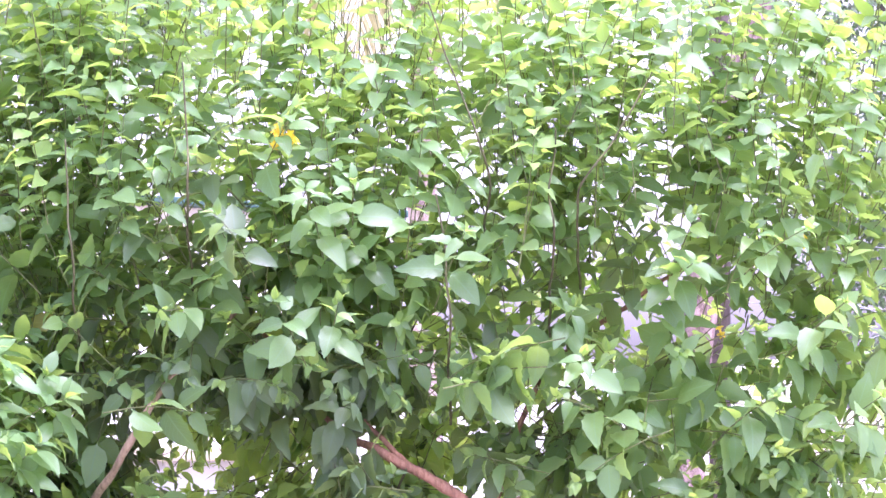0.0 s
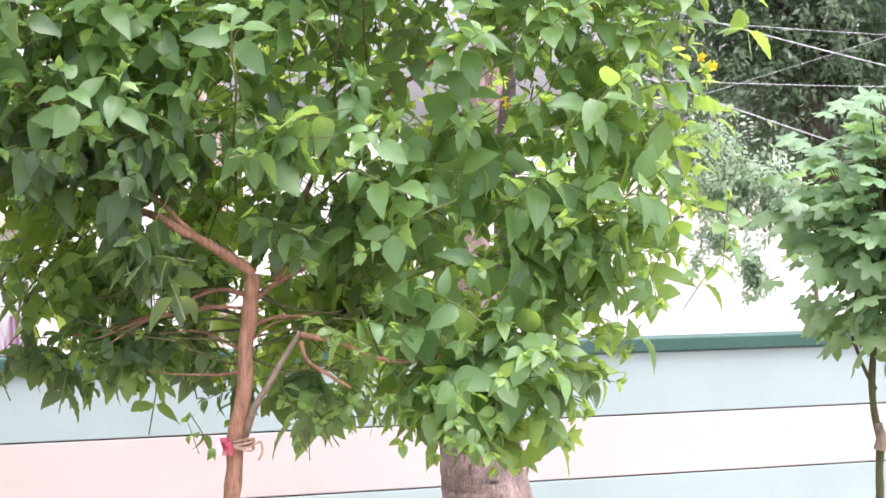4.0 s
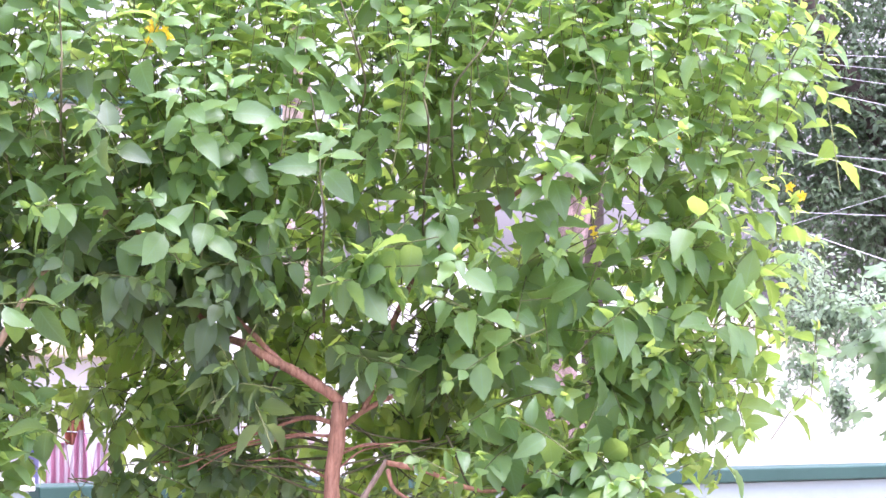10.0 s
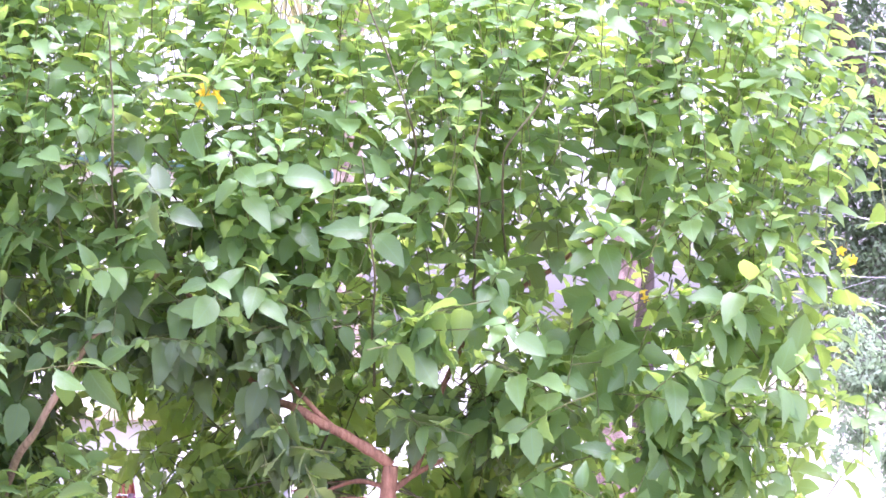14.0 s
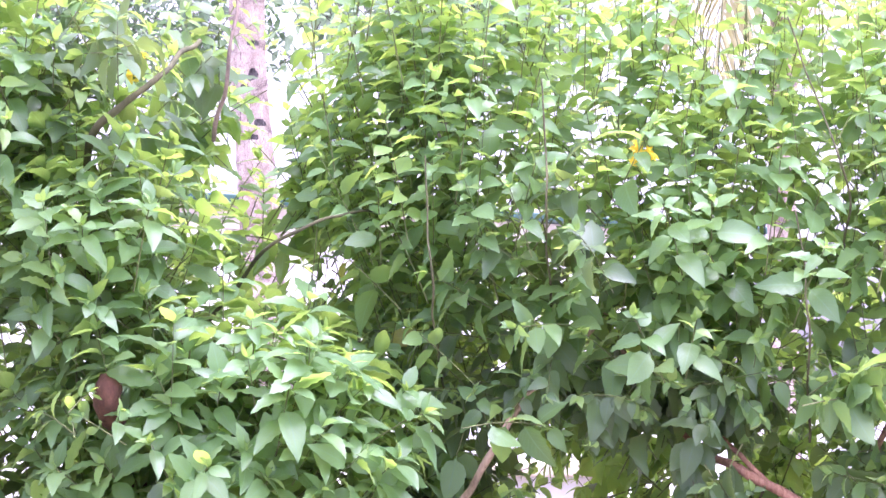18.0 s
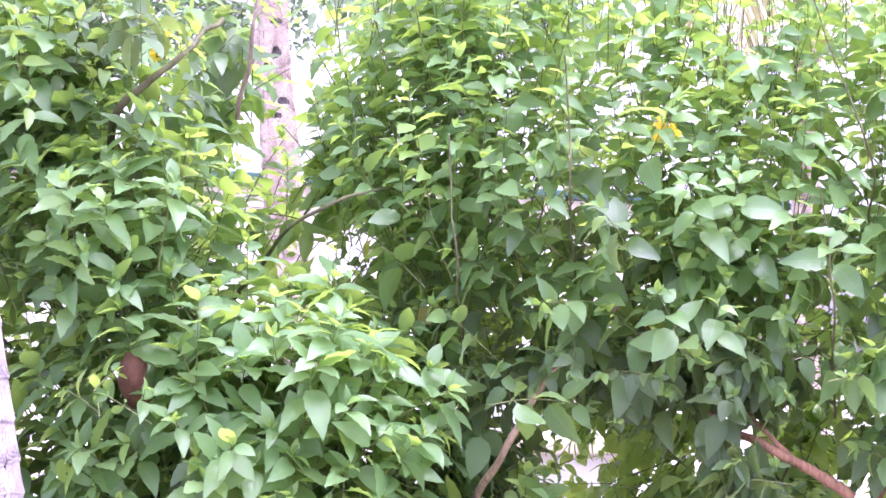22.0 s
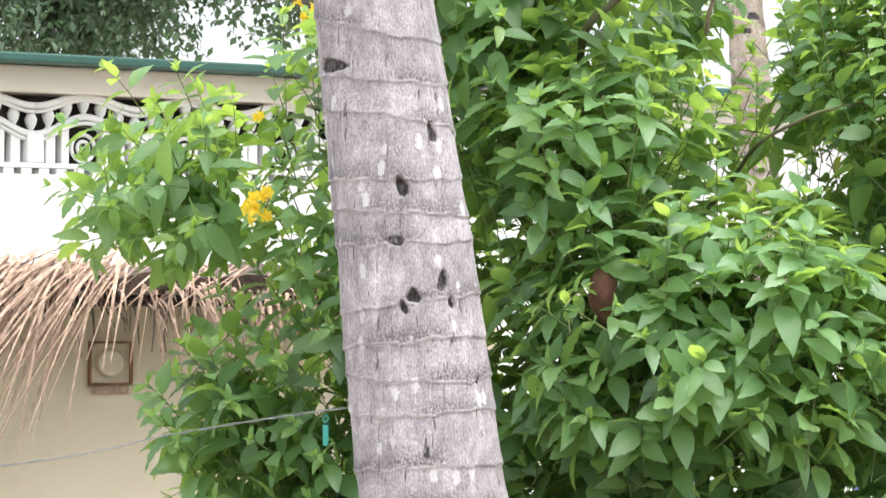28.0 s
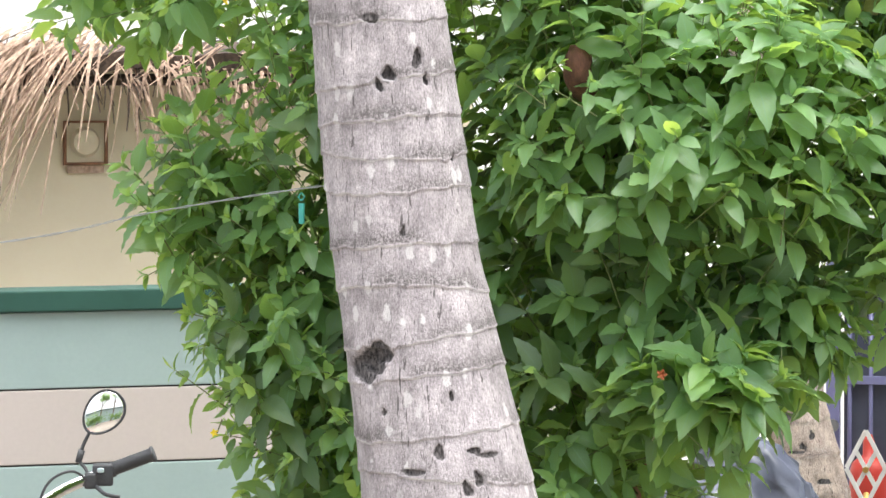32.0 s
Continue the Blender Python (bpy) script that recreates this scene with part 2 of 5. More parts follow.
def smooth_path(points, steps=6):
    """Catmull-Rom through the points."""
    p = [Vector(q) for q in points]
    p = [p[0] * 2 - p[1]] + p + [p[-1] * 2 - p[-2]]
    out = []
    for i in range(1, len(p) - 2):
        for s in range(steps):
            t = s / steps
            out.append(0.5 * (2 * p[i] + (p[i + 1] - p[i - 1]) * t + (2 * p[i - 1] - 5 * p[i] + 4 * p[i + 1] - p[i + 2]) * t * t
                              + (3 * p[i] - p[i - 1] - 3 * p[i + 1] + p[i + 2]) * t ** 3))
    return out + [p[-2]]


def taper(n, a, b):
    return [a + (b - a) * i / (n - 1) for i in range(n)]


# ---- leaves ----
def blade(half=0.27, peak=0.36, fold=0.22, droop=0.18, wave=0.012, twist=0.0, petiole=0.10, rows=11, teeth=0.03, tip=1.0):
    """One leaf, 1 long along y with its face to +z: vertices, faces and their places on the blade."""
    vs, uv = [], []
    for i in range(rows):
        s = i / (rows - 1)
        q = s ** (math.log(0.5) / math.log(peak))
        w = half * math.sin(math.pi * q) ** (0.62 if s < peak else 0.95)
        w = max(w * (1 + (teeth if i % 2 else -teeth) * 1.5), 0.012 if s < 0.5 else 0.0)
        z = -droop * s * s
        ripple = wave * (1 if i % 2 else -1)
        for side in (-1, 0, 1):
            lift = fold * w * abs(side) + ripple * side
            x = side * w
            vs.append((x * math.cos(twist * s) - lift * math.sin(twist * s), petiole + (1 - petiole) * s,
                       z + lift * math.cos(twist * s) + x * math.sin(twist * s)))
            uv.append((side, s))
    fs = []
    for i in range(rows - 1):
        a, b = 3 * i, 3 * i + 3
        fs += [(a, a + 1, b + 1, b), (a + 1, a + 2, b + 2, b + 1)]
    n = len(vs)
    vs += [(-0.010, 0, 0.0), (0.010, 0, 0.0)]
    uv += [(0.0, 0.0), (0.0, 0.0)]
    fs.append((n, n + 1, 2, 0))
    return np.array(vs), fs, np.array(uv, float)


def lobed_blade(lobes=5):
    """A palmate leaf of pointed lobes, 1 across."""
    vs, uv = [(0, 0, 0)], [(0.0, 0.5)]
    for k in range(4 * lobes + 1):
        a = math.radians(-150 + 300 * k / (4 * lobes))
        r = 0.30 + 0.22 * (1 if k % 4 == 2 else 0.5 if k % 2 else 0) * (1.15 - 0.35 * abs(a) / 2.6)
        vs.append((r * math.sin(a), 0.3 + r * math.cos(a), -0.25 * r * r - 0.04 * (k % 2)))
        uv.append((0.5 if k % 4 else 0.0, 0.5))
    vs[0] = (0, 0.3, 0.03)
    fs = [(0, k, k + 1, k + 2) for k in range(1, 4 * lobes, 2)]
    return np.array(vs, float), fs, np.array(uv, float)


def leaf_frames(base, way, normal, size):
    """4x4 frames for leaves: y along way, z near normal."""
    y = way / np.linalg.norm(way, axis=1, keepdims=True)
    x = np.cross(y, normal)
    x /= np.linalg.norm(x, axis=1, keepdims=True) + 1e-9
    z = np.cross(x, y)
    m = np.zeros((len(base), 4, 4))
    m[:, :3, 0], m[:, :3, 1], m[:, :3, 2] = x * size[:, None], y * size[:, None], z * size[:, None]
    m[:, :3, 3], m[:, 3, 3] = base, 1
    return m


def joined_leaves(name, shapes, frames_, which, mats, mat_index):
    """Many leaves in one mesh."""
    V, Fc, UV, MI, off = [], [], [], [], 0
    for k, (vs, fs, uv) in enumerate(shapes):
        sel = np.nonzero(which == k)[0]
        if not len(sel):
            continue
        vh = np.c_[vs, np.ones(len(vs))]
        w = np.einsum("nij,vj->nvi", frames_[sel], vh)[:, :, :3]
        V.append(w.reshape(-1, 3))
        fa = np.array(fs)
        Fc.append((fa[None] + (off + np.arange(len(sel)) * len(vs))[:, None, None]).reshape(-1, 4))
        UV.append(np.tile(uv[fa.ravel()], (len(sel), 1)))
        MI.append(np.repeat(mat_index[sel], len(fs)))
        off += len(sel) * len(vs)
    V, Fc, UV, MI = np.concatenate(V), np.concatenate(Fc), np.concatenate(UV), np.concatenate(MI)
    me = bpy.data.meshes.new(name)
    me.vertices.add(len(V))
    me.vertices.foreach_set("co", V.astype(np.float32).ravel())
    me.loops.add(Fc.size)
    me.loops.foreach_set("vertex_index", Fc.astype(np.int32).ravel())
    me.polygons.add(len(Fc))
    me.polygons.foreach_set("loop_start", np.arange(0, Fc.size, 4, dtype=np.int32))
    me.polygons.foreach_set("material_index", MI.astype(np.int32))
    me.polygons.foreach_set("use_smooth", np.ones(len(Fc), bool))
    for m in mats:
        me.materials.append(m)
    layer = me.uv_layers.new(name="blade")
    layer.data.foreach_set("uv", UV.astype(np.float32).ravel())
    me.update(calc_edges=True)
    return me


SHAPES = [blade(0.275, 0.40, 0.20, 0.22), blade(0.255, 0.39, 0.34, 0.42, 0.016), blade(0.285, 0.41, 0.12, 0.12, 0.012, 0.35),
          blade(0.25, 0.40, 0.40, 0.58, 0.02, -0.45), blade(0.265, 0.39, 0.28, 0.34, 0.012, -0.2), blade(0.23, 0.41, 0.3, 0.38, 0.01, 0.25)]
SLIM = [blade(0.24, 0.45, 0.20, 0.24, 0.014), blade(0.225, 0.44, 0.34, 0.42, 0.016), blade(0.25, 0.46, 0.14, 0.16, 0.014, 0.3),
        blade(0.20, 0.45, 0.38, 0.52, 0.02, -0.4), blade(0.22, 0.44, 0.28, 0.34, 0.012, -0.2), blade(0.19, 0.46, 0.3, 0.38, 0.01, 0.25)]
FINE = [blade(0.26, 0.4, 0.2, 0.15, 0, 0, 0.05, 5, 0), blade(0.2, 0.45, 0.2, 0.3, 0, 0.4, 0.05, 5, 0)]
TINY = [blade(0.28, 0.45, 0.2, 0.15, 0, 0, 0.03, 3, 0), blade(0.22, 0.45, 0.2, 0.3, 0, 0.4, 0.03, 3, 0)]
LOBED = [lobed_blade(5), lobed_blade(5)]
LEAF_MATS = [LEAF, LEAF_YOUNG_LIT, LEAF_SHADED, LEAF_YELLOW]


def unit(v):
    return v / (np.linalg.norm(v) + 1e-9)


def shoot(rng, tip, way, outward, length, gap, size, droop, young_lit, shaded, face, whorl, out, twigs):
    """One leafy shoot that ends at tip: pairs of leaves, each pair turned a quarter against the last."""
    way = unit(way)
    side = unit(np.cross(way, rng.normal(size=3)))
    other = np.cross(way, side)
    sag = rng.uniform(0.0, 0.12) * length
    n = max(2, int(length / gap))
    start = np.array(tip) - way * length + np.array((0, 0, sag))
    pts, tone = [], rng.random()
    for i in range(n + 1):
        f = i / n
        f = f ** (0.42 if whorl else 0.72)
        p = start + (np.array(tip) - start) * f + np.array((0, 0, 0.5 * sag * math.sin(math.pi * f)))
        pts.append(p)
        if i == 0:
            continue
        turn = rng.uniform(-0.3, 0.3) + (math.pi / 2) * (i % 2)
        axis = math.cos(turn) * side + math.sin(turn) * other
        grow = min(1.0, 0.6 + (n - i) * 0.25) if whorl else min(1.0, 0.36 + (n - i) * 0.22)
        for sgn in (1, -1):
            if rng.random() < 0.06:
                continue
            d = axis * sgn + way * (0.25 + 0.45 * f) + outward * 0.25 + rng.normal(size=3) * 0.2
            d = unit(d) + np.array((0, 0, -1)) * droop * rng.uniform(0.25, 1.25) * (0.3 + 0.7 * grow)
            nrm = np.array((0, 0, 0.9)) + outward * face + rng.normal(size=3) * 0.36
            mi = 1 if tone < (young_lit - 0.3) * 0.8 or (grow < 0.8 and rng.random() < young_lit * 1.3) else 2 if tone > 1 - shaded else 0
            if rng.random() < 0.0007:
                mi = 3
            out.append((p, unit(d), nrm, size * grow * rng.uniform(0.8, 1.2), mi))
    for _ in range(3):
        d = way + rng.normal(size=3) * 0.45
        out.append((np.array(tip), unit(d), outward + np.array((0, 0, 0.6)) + rng.normal(size=3) * 0.3, size * rng.uniform(0.25, 0.42), 1 if rng.random() < 0.5 + young_lit else 0))
    twigs.append((pts, 0.0015 + 0.0010 * rng.random()))


def in_blob(rng, centre, radii, shell):
    q = rng.normal(size=3)
    q /= np.linalg.norm(q)
    r = rng.uniform(shell, 1.0)
    return np.array(centre) + q * r * np.array(radii), q


def leaf_arrays(leaves, base):
    pts = np.array([l[0] for l in leaves])
    fr = leaf_frames(pts, np.array([l[1] for l in leaves]), np.array([l[2] for l in leaves]), np.array([l[3] for l in leaves]))
    shift = np.eye(4)
    shift[:3, 3] = -np.array(base)
    return pts, shift @ fr, np.array([l[4] for l in leaves])


def twig_mesh(root, twigs, base, mat):
    vs, fs = [], []
    for pts, r in twigs:
        step = max(1, len(pts) // 4)
        line = [Vector(p) - Vector(base) for p in pts[::step]]
        for k, p in enumerate(line):
            d = (line[min(k + 1, len(line) - 1)] - line[max(k - 1, 0)]).normalized()
            u = d.orthogonal().normalized()
            w = d.cross(u)
            rr = r * (1 - 0.5 * k / len(line))
            n = len(vs)
            vs += [p + rr * (math.cos(a) * u + math.sin(a) * w) for a in (0, 1.57, 3.14, 4.71)]
            if k:
                fs += [(n - 4 + j, n - 4 + (j + 1) % 4, n + (j + 1) % 4, n + j) for j in range(4)]
    ob = part("twig", mesh_of("twig", vs, fs, mat, True), None, root)
    ob["kind"] = "stuff"
    return ob


def grow_shrub(name, label, category, seed, blobs, near, base, single=280, thin=0.75, small=0.84, shapes=SHAPES, openings=()):
    """A leafy shrub: shoots fill its blobs, the leaves that lie in `near` are objects of their own."""
    rng = np.random.default_rng(seed)
    leaves, twigs, tips = [], [], np.zeros((0, 3))
    for b in blobs:
        for _ in range(round(b["count"] * thin)):
            # of several places take the one farthest from the shoots that stand already
            tries = [in_blob(rng, b["c"], b["r"], 0.5 * b.get("shell", 0.3)) for _ in range(9)]
            room = [np.min(np.sum(((tips - p) * (1, 0.45, 1)) ** 2, axis=1), initial=9.0) for p, _ in tries]
            tip, q = tries[int(np.argmax(room))]
            tips = np.vstack([tips, tip])
            way = q * b.get("out", 0.7) + np.array((0, 0, 1)) * b.get("up", 0.5) + rng.normal(size=3) * 0.25
            shoot(rng, tip, way, q, rng.uniform(*b.get("len", (0.16, 0.32))), b.get("gap", 0.045), small * b.get("size", 0.125),
                  b.get("droop", 0.8), b.get("young_lit", 0.2), b.get("shaded", 0.2), b.get("face", 0.65), b.get("whorl", False), leaves, twigs)
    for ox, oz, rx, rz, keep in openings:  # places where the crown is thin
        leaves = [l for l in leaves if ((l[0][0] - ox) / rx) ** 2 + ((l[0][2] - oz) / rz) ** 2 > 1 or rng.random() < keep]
    root = tagged(new(name), label=label, category=category)
    root.location = base
    pts, fr, mi = leaf_arrays(leaves, base)
    which = rng.integers(0, len(shapes), len(leaves))
    # the nearest leaves, picked along the front of the shrub
    lo, hi = near
    rank = np.where(np.all((pts > lo) & (pts < hi), axis=1), pts[:, 1], 99.0)
    front = [i for i in np.argsort(rank)[:single] if rank[i] < 99]
    rest = np.ones(len(leaves), bool)
    rest[front] = False
    me = joined_leaves("foliage", shapes, fr[rest], which[rest], LEAF_MATS, mi[rest])
    part("foliage", me, None, root)["kind"] = "stuff"
    one = {}
    for i in front:
        key = (which[i], mi[i])
        if key not in one:
            one[key] = joined_leaves("leaf", shapes, np.eye(4)[None], np.array([which[i]]), [LEAF_MATS[mi[i]]], np.array([0]))
        ob = part("leaf", one[key], None, root)
        ob.matrix_local = Matrix(fr[i].tolist())
    twig_mesh(root, twigs, base, SHOOT)
    return root


def far_foliage(root, seed, blobs, shapes, mat, size, base):
    """Crown of many small leaves in sprays, as one mesh."""
    rng = np.random.default_rng(seed)
    leaves, twigs = [], []
    for c, r, count, shell in blobs:
        for _ in range(count):
            tip, q = in_blob(rng, c, r, shell)
            way = unit(q + rng.normal(size=3) * 0.6 + np.array((0, 0, -0.2)))
            n = rng.integers(5, 10)
            side = unit(np.cross(way, rng.normal(size=3)))
            for k in range(n):
                p = tip - way * size * 0.45 * k
                d = side * (1 if k % 2 else -1) + way * 0.5 + rng.normal(size=3) * 0.2 + np.array((0, 0, -0.3))
                leaves.append((p, unit(d), np.array((0, 0, 1.0)) + rng.normal(size=3) * 0.5 + q * 0.4, size * rng.uniform(0.7, 1.25), 0))
            twigs.append(([tip - way * size * 0.45 * n, tip - way * size * 0.2 * n, tip], size * 0.03))
    pts, fr, mi = leaf_arrays(leaves, base)
    me = joined_leaves("crown", shapes, fr, rng.integers(0, len(shapes), len(leaves)), [mat], mi)
    part("crown", me, None, root)
    twig_mesh(root, twigs, base, BARK_FAR)


def limb(root, name, points, r0, r1, mat, label="", segs=12):
    """A trunk or branch with knots, in world coordinates."""
    off = Vector(root.location)
    pts = smooth_path([Vector(p) - off for p in points], 14)
    rad = [r * (1 + 0.16 * noise.noise(p * 26) + 0.10 * noise.noise(p * 70)) for r, p in zip(taper(len(pts), r0, r1), pts)]
    pts = [p + 0.012 * noise.noise_vector(p * 9) for p in pts]
    return part(name, tube(pts, rad, segs), mat, root, label, True)


# ---- ground ----
bm = bmesh.new()
bmesh.ops.create_grid(bm, x_segments=60, y_segments=60, size=60)
for v in bm.verts:
    v.co.z = 0.03 * noise.noise(v.co * 0.4)
    if max(abs(v.co.x), abs(v.co.y)) > 58:
        v.co *= 12
        v.co.z = 0
tagged(part("ground", bm, EARTH), "pale dusty sand and earth of the street side", "ground", kind="structure")

# ---- compound wall ----
WALL_AT, WALL_TURN = Vector((-3.586, 10.2, 0)), 31.8
BANDS = [(0.0, 0.22, PINK), (0.22, 0.45, MINT), (0.45, 0.68, PINK), (0.68, 0.908, MINT), (0.908, 1.135, PINK), (1.135, 1.368, MINT)]


def wall_run(name, s0, s1, c0, c1, thick, label):
    """A stretch of the banded wall from s0 to s1 metres along its line, with a coping from c0 to c1."""
    root = tagged(new(name), label, "wall", kind="structure")
    root.matrix_world = Matrix.Translation(WALL_AT) @ pose(0, 0, 0, 0, 0, WALL_TURN)
    mid, run = (s0 + s1) / 2, s1 - s0
    part("core", box(run - 0.02, 0.13, 1.36, (mid, 0.08, 0)), JOINT, root)
    for z0, z1, m in BANDS:
        part("board", box(run, 0.15, z1 - z0 - 0.005, (mid, 0.075, z0 + 0.003), 0.004), m, root)
    part("coping", box(c1 - c0, 0.20, thick, ((c0 + c1) / 2, 0.075, 1.369), 0.006), GREEN_TRIM, root, "dark green painted coping")
    return root


wall_run("wall_left", -7.0, 1.75, -7.0, 1.70, 0.064, "low compound wall with mint and pinkish white painted bands")
wall_run("wall_right", 3.06, 12.0, 3.12, 12.0, 0.05, "low compound wall with mint and pinkish white painted bands")
gp = tagged(new("gate_pillar"), "pale blue painted pillar at the end of the compound wall", "pillar", kind="structure")
gp.matrix_world = Matrix.Translation(WALL_AT) @ pose(0, 0, 0, 0, 0, WALL_TURN) @ Matrix.Translation((2.93, 0.0, 0))
part("shaft", box(0.24, 0.24, 1.41, (0, 0.03, 0), 0.008), PILLAR, gp)
part("cap", box(0.27, 0.27, 0.03, (0, 0.03, 1.41), 0.006), WHITE, gp)

# ---- white house with a pierced balustrade under its roof ----
HOUSE_AT, HOUSE_TURN = Vector((-5.654, 15.0, 0)), 50.0
house = tagged(new("house_white"), "white house with green roof edge and pierced concrete balustrade", "house")
house.matrix_world = Matrix.Translation(HOUSE_AT) @ pose(0, 0, 0, 0, 0, HOUSE_TURN)
H0, H1 = -5.0, 8.0
mid, run = (H0 + H1) / 2, H1 - H0
part("wall", box(run, 0.2, 2.60, (mid, 0.10, 0)), WHITE, house)
part("beam", box(run, 0.26, 0.12, (mid, 0.10, 2.985), 0.01), CREAM, house, "cream painted beam")
part("roof_slab", box(run + 0.4, 3.0, 0.04, (mid, 1.3, 3.107), 0.008), GREEN_TRIM, house, "green painted roof edge")
part("back_wall", box(run, 0.15, 2.6, (mid, 2.7, 0)), WHITE, house)
# Added dark panel: stands for the shade in the balustrade's gaps.
part("shade_panel", box(run, 0.1, 3.1, (mid, 0.40, 0)), BARK_FAR, house, "dark panel added for the shade behind the balustrade")
part("lower_rail", box(run, 0.10, 0.022, (mid, 0.06, 2.602), 0.004), WHITE, house)
part("middle_rail", box(run, 0.10, 0.022, (mid, 0.06, 2.652), 0.004), WHITE, house)
block = finish(box(0.052, 0.09, 0.027, (0, 0, 0)), "block", WHITE)
post = finish(box(0.085, 0.10, 0.128, (0, 0, 0), 0.008), "post", WHITE)
near_baluster = finish(box(0.05, 0.05, 0.148, (0, 0, 0), 0.005), "baluster", WHITE)
far_baluster = finish(box(0.04, 0.05, 0.188, (0, 0, 0), 0.005), "baluster", WHITE)
spindle = finish(tube([(0, 0, z) for z in (0, 0.012, 0.02, 0.045, 0.07, 0.095, 0.108, 0.125)], [0.02, 0.02, 0.011, 0.024, 0.030, 0.016, 0.012, 0.02], 10), "spindle", WHITE, True)
ring = lambda r, t: finish(tube([(r * math.cos(a), 0, r * math.sin(a)) for a in np.linspace(0, 2 * math.pi, 25)], t, 6, None, False), "ring", WHITE, True)
big_ring, small_ring = ring(0.060, 0.010), ring(0.030, 0.009)
BAY, P0 = 0.54, 0.19


def band(at, low, rise):
    """Height of a moulded band: low at the posts, high over the medallions."""
    return low + rise * (1 - math.cos(2 * math.pi * (at - P0) / BAY)) / 2


def fix(name, mesh, at, z, y=0.06):
    part(name, mesh, None, house).location = (at, y, z)


part("panel", box(6.2, 0.16, 0.38, (5.1, 0.10, 2.602)), WHITE, house)
for bay in range(-5, 4):
    c = P0 + bay * BAY
    fix("post", post, c, 2.675)
    for sg in (-1, 1):
        fix("baluster", near_baluster, c + 0.09 * sg, 2.675)
        fix("baluster", far_baluster, c + 0.165 * sg, 2.675)
    fix("medallion_ring", big_ring, c + BAY / 2, 2.748)
    fix("medallion_ring", small_ring, c + BAY / 2, 2.748)
    for k in range(6):
        at = c + 0.09 * k
        fix("block", block, at + 0.045, 2.6245)
        fix("spindle", spindle, at, band(at, 2.80, 0.085))
    for low, rise, r in ((2.802, 0.085, 0.016), (2.775, 0.085, 0.009), (2.928, 0.055, 0.016), (2.902, 0.060, 0.009)):
        pts = [(x, 0.035, band(x, low, rise)) for x in (c + BAY * k / 16 for k in range(17))]
        part("swag", tube(pts, r, 6), WHITE, house, smooth=True)

# ---- beige annex with a thatched eave ----
annex = tagged(new("annex_house"), "beige plastered annex behind the compound wall", "house")
annex.matrix_world = Matrix.Translation((-4.05, 11.9, 0)) @ pose(0, 0, 0, 0, 0, 31.8)
part("wall", box(6.6, 0.15, 2.16, (-1.9, 0.08, 0)), BEIGE, annex)
roof_bm = bmesh.new()
g = bmesh.ops.create_grid(roof_bm, x_segments=60, y_segments=10, size=0.5)
for v in roof_bm.verts:
    x, y = v.co.x * 5.6 - 1.75, v.co.y + 0.5
    v.co = Vector((x, -0.32 + 1.4 * y, 2.15 + 0.05 * y + 0.03 * noise.noise(Vector((x * 6, y * 5, 0)))))
bmesh.ops.solidify(roof_bm, geom=roof_bm.faces[:], thickness=0.06)
# Layer is coloured dark as the shade between the strips.
part("thatch_roof", roof_bm, STRAW_DARK, annex, "thatch layer coloured dark for the shade between strips")
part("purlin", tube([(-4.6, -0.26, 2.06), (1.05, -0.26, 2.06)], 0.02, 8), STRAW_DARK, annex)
rng = random.Random(5)


def straws(count, x0, x1, z0, z1, l0, l1, lean, mat, y0):
    """Loose palm-leaf strips that hang over an eave."""
    vs, fs = [], []
    for _ in range(count):
        x, z, y = rng.uniform(x0, x1), rng.uniform(z0, z1), y0 + rng.uniform(-0.06, 0.05)
        ln, w = rng.uniform(l0, l1), rng.uniform(0.002, 0.0085)
        dx = ln * (lean + rng.gauss(0, 0.2))
        out = rng.uniform(0.02, 0.16)
        for k in range(5):
            f = k / 4
            px, py, pz = x + dx * f ** 1.2, y - out * math.sin(f * 1.6), z + 0.05 * ln * math.sin(f * 3) - ln * f * f * 0.55 - ln * f * 0.4
            ww = w * (1 - 0.75 * f)
            vs += [(px - ww, py, pz), (px + ww, py - 0.002, pz), (px, py + 0.004, pz - 0.001)]
            if k:
                b0 = len(vs) - 6
                fs += [(b0, b0 + 1, b0 + 4, b0 + 3), (b0 + 1, b0 + 2, b0 + 5, b0 + 4), (b0 + 2, b0, b0 + 3, b0 + 5)]
    return mesh_of("straw", vs, fs, mat)


for args in ((170, -2.6, 1.0, 2.10, 2.19, 0.08, 0.22, 0.0, STRAW, -0.32), (60, -1.6, -0.25, 2.16, 2.24, 0.22, 0.40, -0.2, STRAW, -0.37),
             (130, -0.95, 0.0, 2.15, 2.25, 0.30, 0.62, -0.65, STRAW, -0.39), (30, -0.45, -0.15, 2.16, 2.22, 0.5, 0.75, -0.55, STRAW, -0.42),
             (70, -1.2, 0.5, 2.18, 2.26, 0.08, 0.22, -1.6, STRAW, -0.37), (90, 0.0, 1.0, 2.04, 2.12, 0.14, 0.30, 0.02, STRAW, -0.30),
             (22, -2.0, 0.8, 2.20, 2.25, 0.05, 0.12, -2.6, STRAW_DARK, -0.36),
             # Back row in the dark copy fills in shade under the eave.
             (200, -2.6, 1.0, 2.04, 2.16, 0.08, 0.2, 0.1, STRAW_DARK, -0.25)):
    part("straw", straws(*args), None, annex, "pale dry palm-leaf strips")["kind"] = "stuff"

